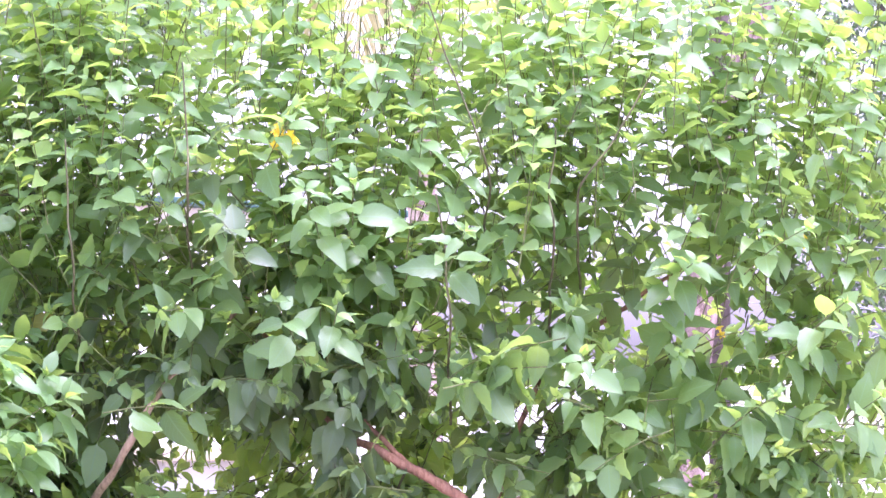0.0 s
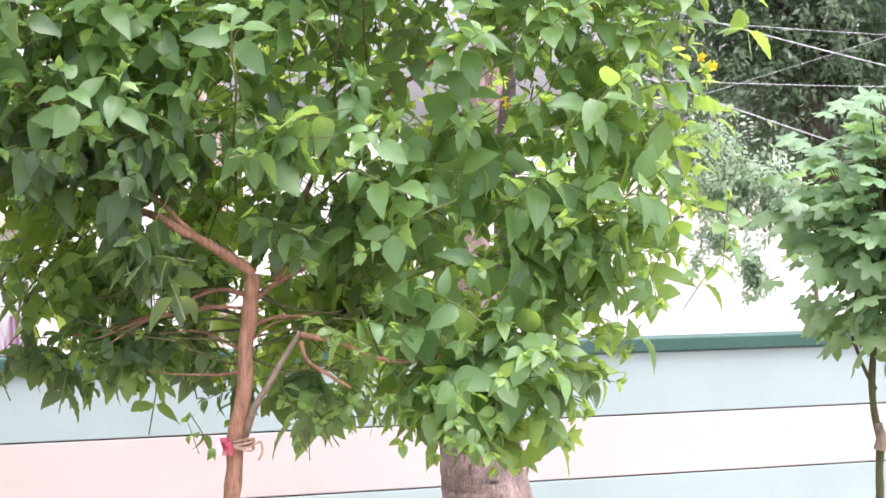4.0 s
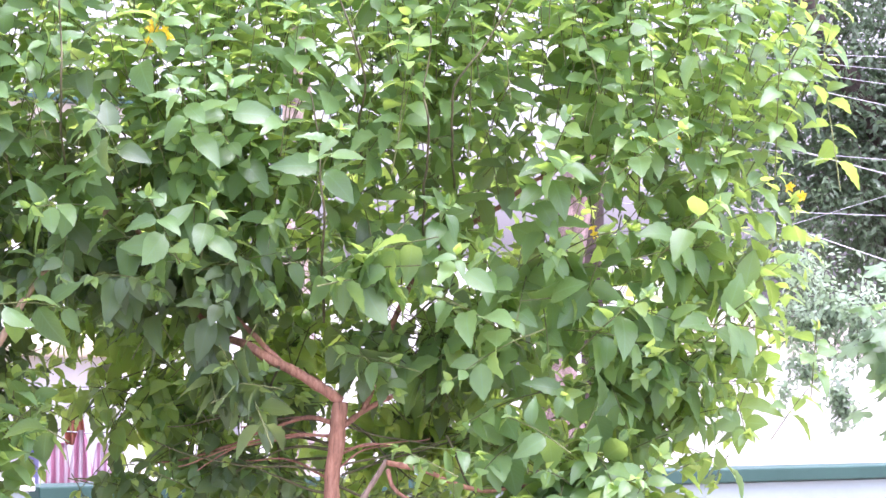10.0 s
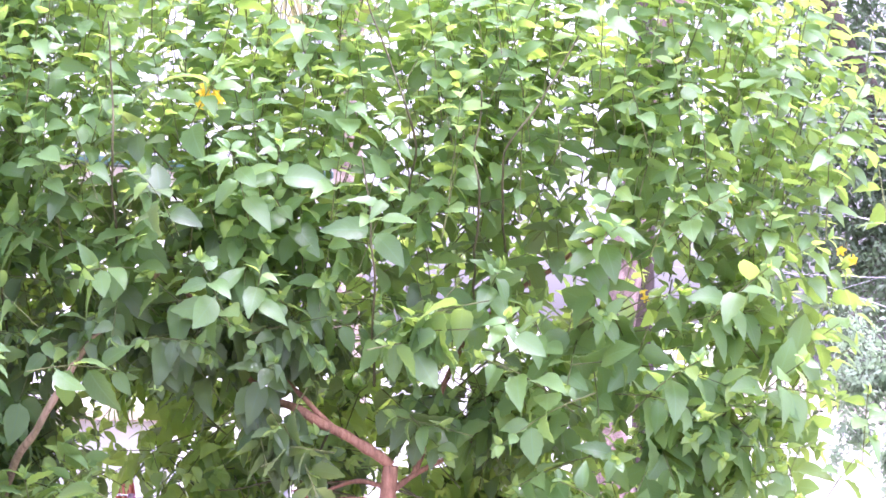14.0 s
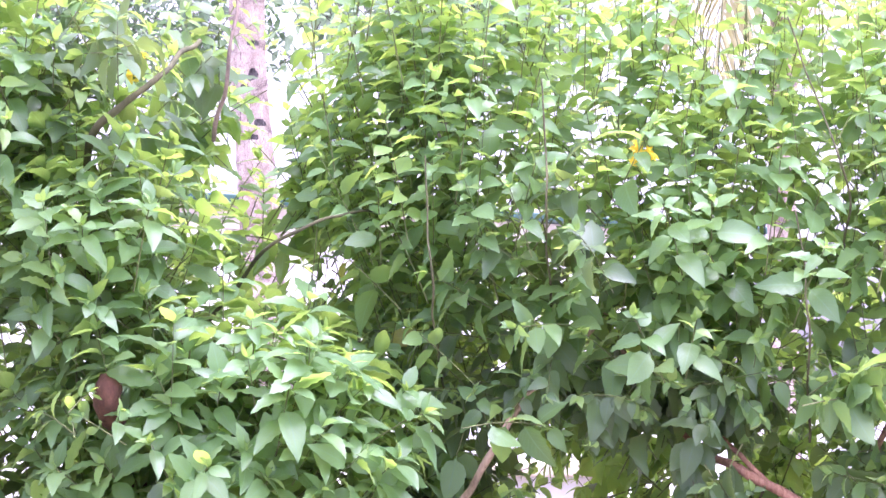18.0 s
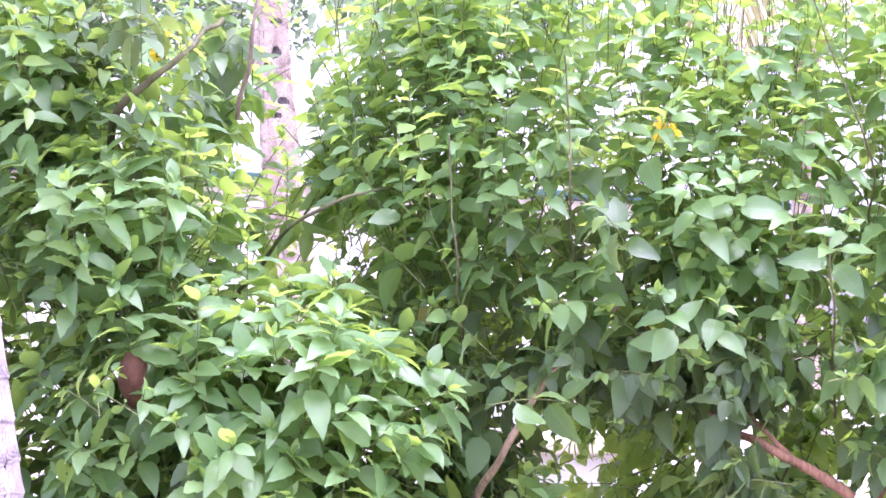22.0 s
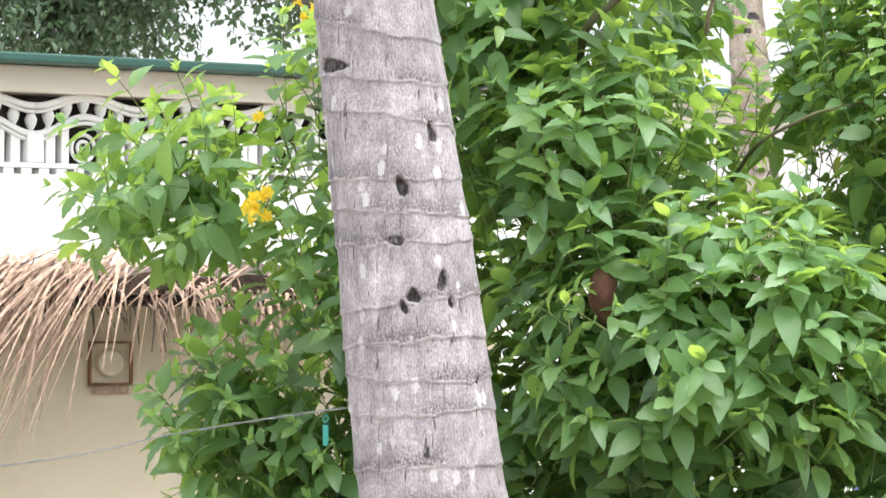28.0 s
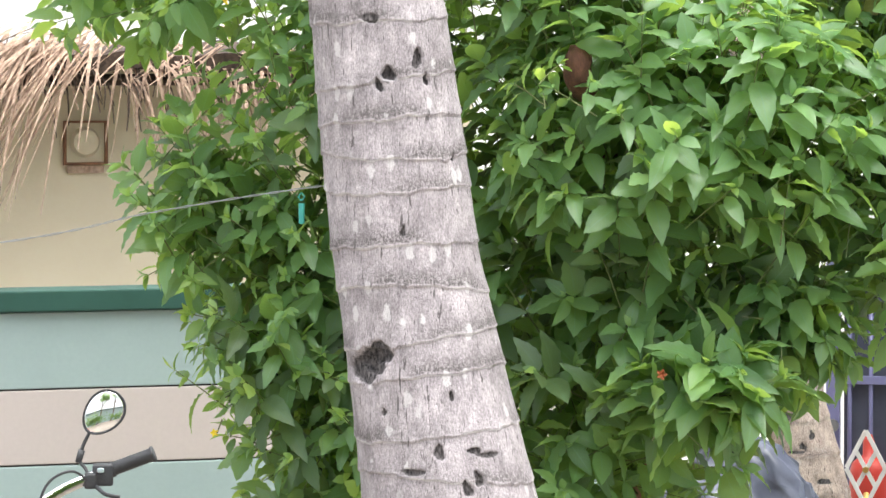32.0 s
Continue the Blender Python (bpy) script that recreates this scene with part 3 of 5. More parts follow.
# small framed ornament on the annex wall
orn = tagged(new("wall_ornament"), "small brown frame with round dish on the beige wall", "ornament")
orn.matrix_world = Matrix.Translation((-4.072, 11.89, 1.765)) @ pose(0, 0, 0, 0, 0, 31.8) @ Matrix.Scale(0.86, 4)
for nm, sx, sz, x, z in (("frame_side", 0.012, 0.17, -0.085, 0.0), ("frame_side", 0.012, 0.17, 0.085, 0.0),
                         ("frame_top", 0.18, 0.009, 0, 0.17), ("frame_bottom", 0.18, 0.012, 0, 0.0)):
    part(nm, box(sx, 0.02, sz, (x, -0.012, z), 0.002), FRAME_WOOD, orn)
bm = bmesh.new()
bmesh.ops.create_cone(bm, cap_ends=True, segments=28, radius1=0.062, radius2=0.05, depth=0.02,
                      matrix=Matrix.Translation((0, -0.014, 0.092)) @ pose(0, 0, 0, 90))
part("dish", bm, BEIGE, orn, "cream round dish")
part("fringe", box(0.15, 0.012, 0.03, (0, -0.012, -0.032), 0.003), STRAW, orn)

# ---- white yard wall far off, peach shed, dry pole ----
lw = tagged(new("wall_far"), "bright white painted yard wall behind the shrubs", "wall", kind="structure")
part("panel", box(7.7, 0.15, 1.72, (5.65, 19.0, 0), 0.01), WHITE, lw)
part("panel", box(3.9, 0.15, 2.25, (-0.155, 19.0, 0), 0.01), WHITE, lw)
shed = tagged(new("shed"), "small white painted shed behind the wall", "shed")
part("wall", box(0.7, 1.2, 1.80, (-1.15, 15.0, 0), 0.01), WHITE, shed)
part("roof", box(0.9, 1.4, 0.05, (-1.15, 15.0, 1.80), 0.01), BEIGE, shed)

# ---- palms ----
def palm_bark(name, a, b_, crack, white):
    """Ringed palm bark: fine upright cracks, mottled grain, pale lichen spots and scar lines, rotten holes."""
    m, nt, ns, ls, b = nodes_of(name)
    fib = noise_node(nt, 165, 6, coords(nt, (1, 1, 0.10)), 0.65)
    fib2 = noise_node(nt, 75, 5, coords(nt, (1, 1, 0.09)), 0.62)
    spk = noise_node(nt, 260, 4, coords(nt, (1, 1, 0.5)), 0.75)
    mot = noise_node(nt, 28, 6, coords(nt, (1, 1, 0.6)), 0.7)
    big = noise_node(nt, 6, 5, coords(nt), 0.6)
    c = ramp_node(nt, big.outputs[0], [(0.32, a), (0.68, b_)]).outputs[0]
    c = mix_node(nt, 0.7, c, ramp_node(nt, mot.outputs[0], [(0.3, (0.25, 0.25, 0.25)), (0.7, (0.75, 0.75, 0.75))]).outputs[0], "OVERLAY")
    c = mix_node(nt, 0.6, c, ramp_node(nt, spk.outputs[0], [(0.3, (0.12, 0.12, 0.12)), (0.7, (0.88, 0.88, 0.88))]).outputs[0], "OVERLAY")
    cr = ramp_node(nt, fib.outputs[0], [(0.345, (1, 1, 1)), (0.385, (0, 0, 0))])
    cr2 = ramp_node(nt, fib2.outputs[0], [(0.34, (1, 1, 1)), (0.362, (0, 0, 0))])
    c = mix_node(nt, mix_node(nt, 0.85, (0, 0, 0), cr.outputs[0]), c, crack)
    c = mix_node(nt, mix_node(nt, 0.9, (0, 0, 0), cr2.outputs[0]), c, crack)
    at = ns.new("ShaderNodeAttribute")
    at.attribute_name = "scar"
    sep = ns.new("ShaderNodeSeparateColor")
    ls.new(at.outputs["Color"], sep.inputs[0])
    # rough dark flecks gather above a scar
    fl = ns.new("ShaderNodeMath")
    fl.operation = "MULTIPLY"
    ls.new(sep.outputs[1], fl.inputs[0])
    ls.new(ramp_node(nt, noise_node(nt, 210, 5, coords(nt, (1, 1, 0.7)), 0.8).outputs[0], [(0.47, (0, 0, 0)), (0.52, (1, 1, 1))]).outputs[0], fl.inputs[1])
    c = mix_node(nt, fl.outputs[0], c, crack)
    band = ns.new("ShaderNodeMath")
    band.operation = "MULTIPLY"
    band.inputs[1].default_value = 0.40
    ls.new(sep.outputs[1], band.inputs[0])
    c = mix_node(nt, band.outputs[0], c, tuple(2.2 * x for x in crack))
    # lichen spots with ragged edges
    vo = ns.new("ShaderNodeTexVoronoi")
    vo.inputs["Scale"].default_value = 25
    wv = noise_node(nt, 90, 4, coords(nt))
    ls.new(mix_node(nt, 0.016, coords(nt, (1, 1, 0.5)), wv.outputs["Color"], "ADD"), vo.inputs["Vector"])
    sp = ramp_node(nt, vo.outputs["Distance"], [(0.20, (1, 1, 1)), (0.26, (0, 0, 0))])
    pick = ns.new("ShaderNodeSeparateColor")
    ls.new(vo.outputs["Color"], pick.inputs[0])
    on = ramp_node(nt, pick.outputs[0], [(0.34, (0, 0, 0)), (0.56, (1, 1, 1))])
    lich = mix_node(nt, 1.0, sp.outputs[0], on.outputs[0], "MULTIPLY")
    c = mix_node(nt, mix_node(nt, 0.66, (0, 0, 0), lich), c, white)
    c = mix_node(nt, sep.outputs[0], c, tuple(min(0.85, 1.1 * x) for x in white))
    rot = ramp_node(nt, noise_node(nt, 140, 4, coords(nt, (1, 1, 0.35)), 0.7).outputs[0], [(0.38, (0.018, 0.016, 0.017)), (0.62, (0.16, 0.145, 0.145))])
    c = mix_node(nt, ramp_node(nt, sep.outputs[2], [(0.3, (0, 0, 0)), (0.6, (1, 1, 1))]).outputs[0], c, rot.outputs[0])
    ls.new(c, b.inputs["Base Color"])
    b.inputs["Roughness"].default_value = 0.92
    h = mix_node(nt, 0.5, fib.outputs[0], spk.outputs[0])
    h = mix_node(nt, 0.7, h, fib2.outputs[0], "ADD")
    h = mix_node(nt, 0.4, h, mot.outputs[0], "ADD")
    bump(nt, h, b, 0.9, 0.007)
    return m


PALM_BARK = palm_bark("palm_bark_grey", (0.29, 0.26, 0.272), (0.415, 0.377, 0.39), (0.07, 0.062, 0.062), (0.62, 0.60, 0.60))
PALM_PALE = palm_bark("palm_bark_pale", (0.44, 0.345, 0.285), (0.58, 0.485, 0.42), (0.10, 0.075, 0.07), (0.66, 0.60, 0.56))
PALM_BROWN = palm_bark("palm_bark_brown", (0.20, 0.145, 0.13), (0.30, 0.225, 0.205), (0.07, 0.05, 0.04), (0.48, 0.36, 0.33))


def palm_trunk(root, axis, radii, mat, z_fine, ring_gap, holes, seed, turned=0.0, segs=110, step=0.006):
    """Trunk with leaf-scar rings and bark holes. axis: z, x, y rows; radii: z, r rows; holes: turn, height, half width, half height, depth."""
    rr = random.Random(seed)
    az, ax, ay = zip(*axis)
    rz, rad = zip(*radii)
    z0, z1 = az[0], az[-1]
    zs = list(np.arange(z0, z_fine[0], 0.05)) + list(np.arange(z_fine[0], z_fine[1], step)) + list(np.arange(z_fine[1], z1 + 0.05, 0.05))
    zs = np.array(zs)
    rings, z = [], z0 + 0.05
    while z < z1:
        rings.append((z, rr.uniform(0.004, 0.026), rr.uniform(0, 6.28), rr.uniform(0.5, 1.0)))
        z += ring_gap * rr.uniform(0.72, 1.35)
    th = np.linspace(-math.pi, math.pi, segs, endpoint=False)
    Z, T = np.meshgrid(zs, th, indexing="ij")
    # smooth interpolation of the axis
    cx = np.interp(zs, az, ax)
    cy = np.interp(zs, az, ay)
    k = np.ones(9) / 9
    cx = np.convolve(np.pad(cx, 4, mode="edge"), k, "valid")
    R = np.interp(Z, rz, rad)
    scar, flecks = np.zeros_like(Z), np.zeros_like(Z)
    wob = 0.004 * np.sin(3 * T + Z * 2.1) + 0.003 * np.sin(7 * T + 5 * Z)
    for rz_, amp, ph, dark in rings:
        w = [rr.uniform(-1, 1) for _ in range(8)]
        line = rz_ + amp * np.sin(T + ph) + 0.006 * np.sin(2 * T + 7 * w[0]) * w[4] + 0.004 * np.sin(5 * T + 9 * w[1]) * w[5] + 0.002 * np.sin(11 * T + 9 * w[2]) + 0.0012 * np.sin(23 * T + 9 * w[3])
        d = Z - line
        R = R + 0.0045 * np.exp(-np.maximum(d, 0) / 0.03) * (d > 0) * np.exp(-(d / 0.08) ** 2) 
        scar = np.maximum(scar, 0.80 * np.exp(-(d / 0.0021) ** 2) * np.clip(0.55 + 0.5 * np.sin(3 * T + ph * 3) + 0.3 * np.sin(13 * T + ph), 0, 1))
        flecks = np.maximum(flecks, dark * 1.3 * np.exp(-(np.maximum(d, 0) / 0.034) ** 2) * (d > 0.006) * np.clip(0.45 + 0.8 * np.sin(2 * T + ph * 5) + 0.4 * np.sin(5 * T + ph), 0, 1))
    R = R + wob
    deep = np.zeros_like(Z)
    for turn, hz, hw, hh, depth in holes:
        da = (T - turn - turned) * np.interp(hz, rz, rad)
        edge = 1 + 0.10 * np.sin(3 * np.arctan2(da / hw, (Z - hz) / hh) + hz * 40) + 0.05 * np.sin(9 * np.arctan2(da / hw, (Z - hz) / hh) + hz * 90)
        up = np.clip((Z - hz) / hh, -1.2, 1.2)
        da = (da + 0.22 * (Z - hz) * math.sin(hz * 50)) / (1 - 0.42 * up * (hh > hw))
        d = np.sqrt((da / hw) ** 2 + ((Z - hz) / hh) ** 2) / edge
        f = np.clip((1.0 - d) * 4, 0, 1)
        R = R - depth * f
        deep = np.maximum(deep, f)
    off = root.location
    X = cx[:, None] + R * np.sin(T) - off.x
    Y = cy[:, None] - R * np.cos(T) - off.y
    V = np.stack([X, Y, Z - off.z], -1).reshape(-1, 3)
    n, m = Z.shape
    i = np.arange(n - 1)[:, None] * m
    j = np.arange(m)[None]
    F = np.stack([i + j, i + (j + 1) % m, i + m + (j + 1) % m, i + m + j], -1).reshape(-1, 4)
    me = bpy.data.meshes.new("trunk")
    me.from_pydata(V.tolist(), [], F.tolist())
    me.materials.append(mat)
    me.polygons.foreach_set("use_smooth", np.ones(len(F), bool))
    att = me.color_attributes.new("scar", "FLOAT_COLOR", "POINT")
    att.data.foreach_set("color", np.stack([scar, flecks, deep, np.ones_like(deep)], -1).astype(np.float32).ravel())
    me.update()
    return part("trunk", me, None, root)


def frond(root, start, mid, tip, mat, leaflet=0.5, count=46, name="frond", hang=0.5, seed=1):
    """A palm frond: a curved midrib with two rows of narrow leaflets."""
    rr = np.random.default_rng(seed)
    off = np.array(root.location)
    a, b, c = (np.array(p) - off for p in (start, mid, tip))
    pts = [a * (1 - f) ** 2 + 2 * b * f * (1 - f) + c * f * f for f in np.linspace(0, 1, 15)]
    ob = part(name, tube(pts, taper(15, 0.022, 0.004), 6), mat, root, smooth=True)
    leaves = []
    for k in range(count):
        f = 0.12 + 0.88 * k / count
        p = a * (1 - f) ** 2 + 2 * b * f * (1 - f) + c * f * f
        t = unit(2 * (b - a) * (1 - f) + 2 * (c - b) * f)
        s = unit(np.cross(t, (0, 0, 1.0)))
        for sg in (1, -1):
            d = s * sg * 0.8 + t * 0.75 + np.array((0, 0, -hang)) + rr.normal(size=3) * 0.08
            leaves.append((p, unit(d), np.array((0, -0.3, 1.0)) + rr.normal(size=3) * 0.2, leaflet * (0.5 + 0.5 * math.sin(math.pi * min(1, f * 0.9 + 0.1))), 0))
    _, fr, mi = leaf_arrays(leaves, (0, 0, 0))
    me = joined_leaves("leaflets", [blade(0.028, 0.4, 0.5, 0.15, 0, 0, 0.0, 5, 0)], fr, np.zeros(len(leaves), int), [mat], mi)
    part("leaflet", me, None, ob)["kind"] = "stuff"
    return ob


palm = tagged(new("coconut_palm"), "grey leaning coconut palm trunk with ring scars and lichen spots", "palm tree")
palm.location = (-1.50, 7.8, 0)
HOLES_ABOVE = [(0.05, 2.31, 0.015, 0.024, 0.018), (0.04, 2.07, 0.016, 0.018, 0.018), (-0.13, 2.046, 0.009, 0.017, 0.014), (0.50, 2.104, 0.013, 0.026, 0.016), (0.60, 2.057, 0.007, 0.016, 0.014), (0.66, 2.43, 0.011, 0.026, 0.010), (-0.98, 2.578, 0.050, 0.018, 0.012), (-0.15, 2.19, 0.022, 0.012, 0.004), (-0.88, 1.420, 0.042, 0.034, 0.016), (-0.72, 1.438, 0.04, 0.032, 0.018), (-0.56, 1.458, 0.036, 0.028, 0.014), (0.02, 1.725, 0.006, 0.014, 0.008)]
HOLES_BELOW = [(0.95, 1.885, 0.006, 0.011, 0.01), (-1.40, 2.25, 0.016, 0.12, 0.022), (0.30, 1.365, 0.007, 0.013, 0.01), (0.0, 1.245, 0.012, 0.02, 0.01), (0.45, 1.245, 0.02, 0.008, 0.008), (0.62, 1.235, 0.03, 0.007, 0.006), (-0.35, 1.20, 0.03, 0.008, 0.006), (0.25, 1.165, 0.012, 0.02, 0.012), (0.42, 1.185, 0.012, 0.02, 0.010), (-0.62, 1.33, 0.006, 0.010, 0.008)]
palm_trunk(palm, [(0, -1.50, 7.8), (0.6, -1.69, 7.8), (1.124, -1.822, 7.8), (1.40, -1.876, 7.8), (1.68, -1.925, 7.8), (2.176, -1.975, 7.8), (2.73, -2.053, 7.8), (4.2, -2.22, 7.8), (7.0, -2.45, 7.9)],
           [(0, 0.28), (0.6, 0.24), (1.1, 0.196), (1.3, 0.182), (1.65, 0.162), (2.18, 0.151), (2.72, 0.134), (4.2, 0.125), (7, 0.11)],
           PALM_BARK, (1.02, 2.85), 0.095,
           HOLES_ABOVE + HOLES_BELOW, 3, 0.24, segs=250, step=0.0032)
for k in range(13):
    a = k * 2.4
    r = 1.7 + 0.5 * math.sin(k * 3)
    frond(palm, (-2.45, 7.9, 6.95), (-2.45 + r * 0.6 * math.cos(a), 7.9 + r * 0.6 * math.sin(a), 8.2 - 0.06 * k),
          (-2.45 + 1.6 * r * math.cos(a), 7.9 + 1.6 * r * math.sin(a), 7.3 - 0.10 * k), FROND, 0.55, 40, seed=k)

p3 = tagged(new("young_palm"), "pale leaning palm trunk with dark flecks, by the gate", "palm tree")
p3.location = (-1.5, 12.4, 0)
palm_trunk(p3, [(0, -1.49, 12.4), (0.614, -1.60, 12.4), (0.946, -1.67, 12.4), (2.478, -1.878, 12.4), (3.167, -1.942, 12.4), (3.6, -1.96, 12.4), (4.4, -1.98, 12.4)],
           [(0, 0.15), (0.6, 0.128), (0.95, 0.108), (2.0, 0.074), (3.4, 0.060), (4.4, 0.058)], PALM_PALE, (0.5, 3.6), 0.11,
           [(0.0, 0.80, 0.012, 0.014, 0.008), (0.35, 0.84, 0.010, 0.02, 0.008), (-0.2, 0.78, 0.03, 0.006, 0.006), (0.4, 0.68, 0.03, 0.012, 0.004), (-0.35, 0.9, 0.02, 0.02, 0.005),
            (0.2, 3.22, 0.02, 0.025, 0.008), (-0.3, 3.17, 0.025, 0.016, 0.008), (0.45, 3.05, 0.03, 0.014, 0.006), (-0.1, 3.0, 0.03, 0.012, 0.006), (0.3, 3.33, 0.03, 0.01, 0.006)], 8, 0.14, segs=90, step=0.008)
for k in range(11):
    a = 0.5 + k * 2.4
    r = 1.1 + 0.3 * math.sin(k * 5)
    frond(p3, (-1.95, 12.4, 4.4), (-1.95 + r * 0.6 * math.cos(a), 12.4 + r * 0.6 * math.sin(a), 5.3), (-1.95 + 1.5 * r * math.cos(a), 12.4 + 1.5 * r * math.sin(a), 4.6), FROND, 0.45, 34, seed=40 + k)
p4 = tagged(new("slim_palm"), "slim grey-pink palm trunk with dry hanging fronds", "palm tree")
p4.location = (-0.09, 12.9, 0)
palm_trunk(p4, [(0, -0.09, 12.9), (2.0, -0.10, 12.9), (4.1, -0.09, 12.9)], [(0, 0.09), (1.5, 0.07), (2.5, 0.05), (4.1, 0.045)], PALM_PALE, (2.3, 3.6), 0.10,
           [(0.2, 3.2, 0.02, 0.012, 0.006), (-0.3, 2.8, 0.02, 0.012, 0.006)], 21, segs=48, step=0.012)
for k in range(11):
    a = 0.3 + k * 2.4
    frond(p4, (-0.09, 12.9, 4.1), (-0.09 + 0.7 * math.cos(a), 12.9 + 0.7 * math.sin(a), 4.9), (-0.09 + 1.7 * math.cos(a), 12.9 + 1.7 * math.sin(a), 4.5), FROND, 0.5, 34, seed=140 + k)
for k, (x, y, z, l) in enumerate(((-0.335, 12.45, 3.14, 0.34), (0.02, 12.5, 3.28, 0.26), (0.22, 12.6, 3.4, 0.26), (-0.52, 13.0, 3.35, 0.28))):
    frond(p4, (-0.09, 12.9, 4.1), (0.7 * x, y + 0.1, 4.2), (x, y, z), FROND_DRY, 1.25 * l, 60, "dry_frond", 0.55, 61 + k)

p2 = tagged(new("palm_by_wall"), "reddish brown ringed palm trunk beside the wall", "palm tree")
p2.location = (0.85, 11.0, 0)
palm_trunk(p2, [(0, 0.90, 11), (1.04, 0.77, 11), (1.2, 0.749, 11), (1.8, 0.70, 11), (2.6, 0.80, 11), (3.2, 0.93, 11), (5.5, 1.4, 11), (8.6, 2.1, 11)],
           [(0, 0.18), (1.0, 0.14), (1.3, 0.118), (1.55, 0.10), (1.9, 0.045), (5.5, 0.04), (8.6, 0.04)], PALM_BROWN, (0.9, 1.6), 0.07, [(0.1, 1.1, 0.03, 0.006, 0.004)], 12, segs=60, step=0.01)
for k in range(9):
    a = k * 2.4
    frond(p2, (2.1, 11, 8.6), (2.1 + 0.8 * math.cos(a), 11 + 0.8 * math.sin(a), 9.6), (2.1 + 2 * math.cos(a), 11 + 2 * math.sin(a), 9.0), FROND, 0.5, 34, seed=80 + k)

# ---- shrubs ----
CROWN_FRONT = [
    dict(c=(-0.30, 8.65, 2.42), r=(0.84, 0.44, 0.46), count=165, up=0.6, out=0.8, droop=0.5, young_lit=0.10, shaded=0.22, shell=0.5),
    dict(c=(0.55, 8.65, 2.22), r=(0.64, 0.42, 0.60), count=105, up=0.55, out=0.9, droop=0.55, young_lit=0.18, shaded=0.1, shell=0.5),
    dict(c=(0.95, 8.75, 2.15), r=(0.30, 0.33, 0.55), count=60, up=0.6, out=0.9, droop=0.45, young_lit=0.3, shaded=0.0, size=0.11),
    dict(c=(0.60, 8.6, 1.58), r=(0.33, 0.30, 0.25), count=84, up=0.1, out=0.9, droop=0.75, young_lit=0.25, shaded=0.1),
    # Fringe of dark leaves paints the shade on the crown's underside.
    dict(c=(-0.42, 8.70, 2.10), r=(0.64, 0.33, 0.15), count=84, up=0.1, out=0.7, droop=1.3, young_lit=0.0, shaded=0.85, size=0.12),
    dict(c=(0.12, 8.45, 2.12), r=(0.20, 0.12, 0.10), count=9, up=0.1, out=0.7, droop=1.3, young_lit=0.0, shaded=0.5, size=0.13),
]
CROWN_LOWER = [
    dict(c=(-0.12, 8.9, 1.79), r=(0.22, 0.2, 0.14), count=34, up=0.0, out=0.8, droop=0.7, young_lit=0.6, shaded=0.2, size=0.105),
    # Yellow leaf colour carries the glow of light below the fork.
    dict(c=(-0.36, 8.95, 1.77), r=(0.38, 0.22, 0.20), count=46, up=0.0, out=0.8, droop=0.75, young_lit=0.85, shaded=0.15, size=0.11),
    dict(c=(-0.24, 8.85, 1.61), r=(0.36, 0.2, 0.11), count=46, up=0.0, out=0.8, droop=0.9, young_lit=0.3, shaded=0.5, size=0.095),
    dict(c=(-0.20, 8.55, 1.85), r=(0.13, 0.12, 0.13), count=14, up=0.0, out=0.8, droop=1.1, young_lit=0.0, shaded=0.9, size=0.12),
    dict(c=(-0.48, 8.85, 1.58), r=(0.16, 0.1, 0.07), count=12, up=0.0, out=0.8, droop=1.2, young_lit=0.0, shaded=0.7, size=0.095),
    dict(c=(0.54, 8.5, 1.45), r=(0.18, 0.15, 0.09), count=20, up=0.0, out=0.8, droop=1.0, young_lit=0.2, shaded=0.1, size=0.12, len=(0.1, 0.2)),
]
CROWN_UNDER = [
    dict(c=(-0.3, 8.9, 3.02), r=(1.15, 0.40, 0.36), count=240, up=1.5, out=0.4, droop=0.4, young_lit=0.5, shaded=0.0, len=(0.20, 0.40), gap=0.042, size=0.084, face=0.2),
    dict(c=(0.25, 9.10, 1.68), r=(0.50, 0.2, 0.24), count=84, up=0.0, out=0.8, droop=0.75, young_lit=0.85, shaded=0.15, size=0.11),
    dict(c=(0.80, 8.72, 1.87), r=(0.25, 0.25, 0.24), count=56, up=0.2, out=0.8, droop=0.7, young_lit=0.3, shaded=0.1, size=0.115),
    dict(c=(-0.92, 8.85, 1.93), r=(0.24, 0.2, 0.16), count=30, up=0.1, out=0.7, droop=1.0, young_lit=0.1, shaded=0.6, size=0.115),
    dict(c=(0.28, 8.85, 1.95), r=(0.36, 0.25, 0.22), count=74, up=0.2, out=0.7, droop=0.8, young_lit=0.25, shaded=0.3, size=0.12),
    dict(c=(0.30, 8.42, 1.66), r=(0.16, 0.06, 0.08), count=6, up=0.0, out=0.8, droop=1.0, young_lit=0.1, shaded=0.3, size=0.11, len=(0.1, 0.18)),
]
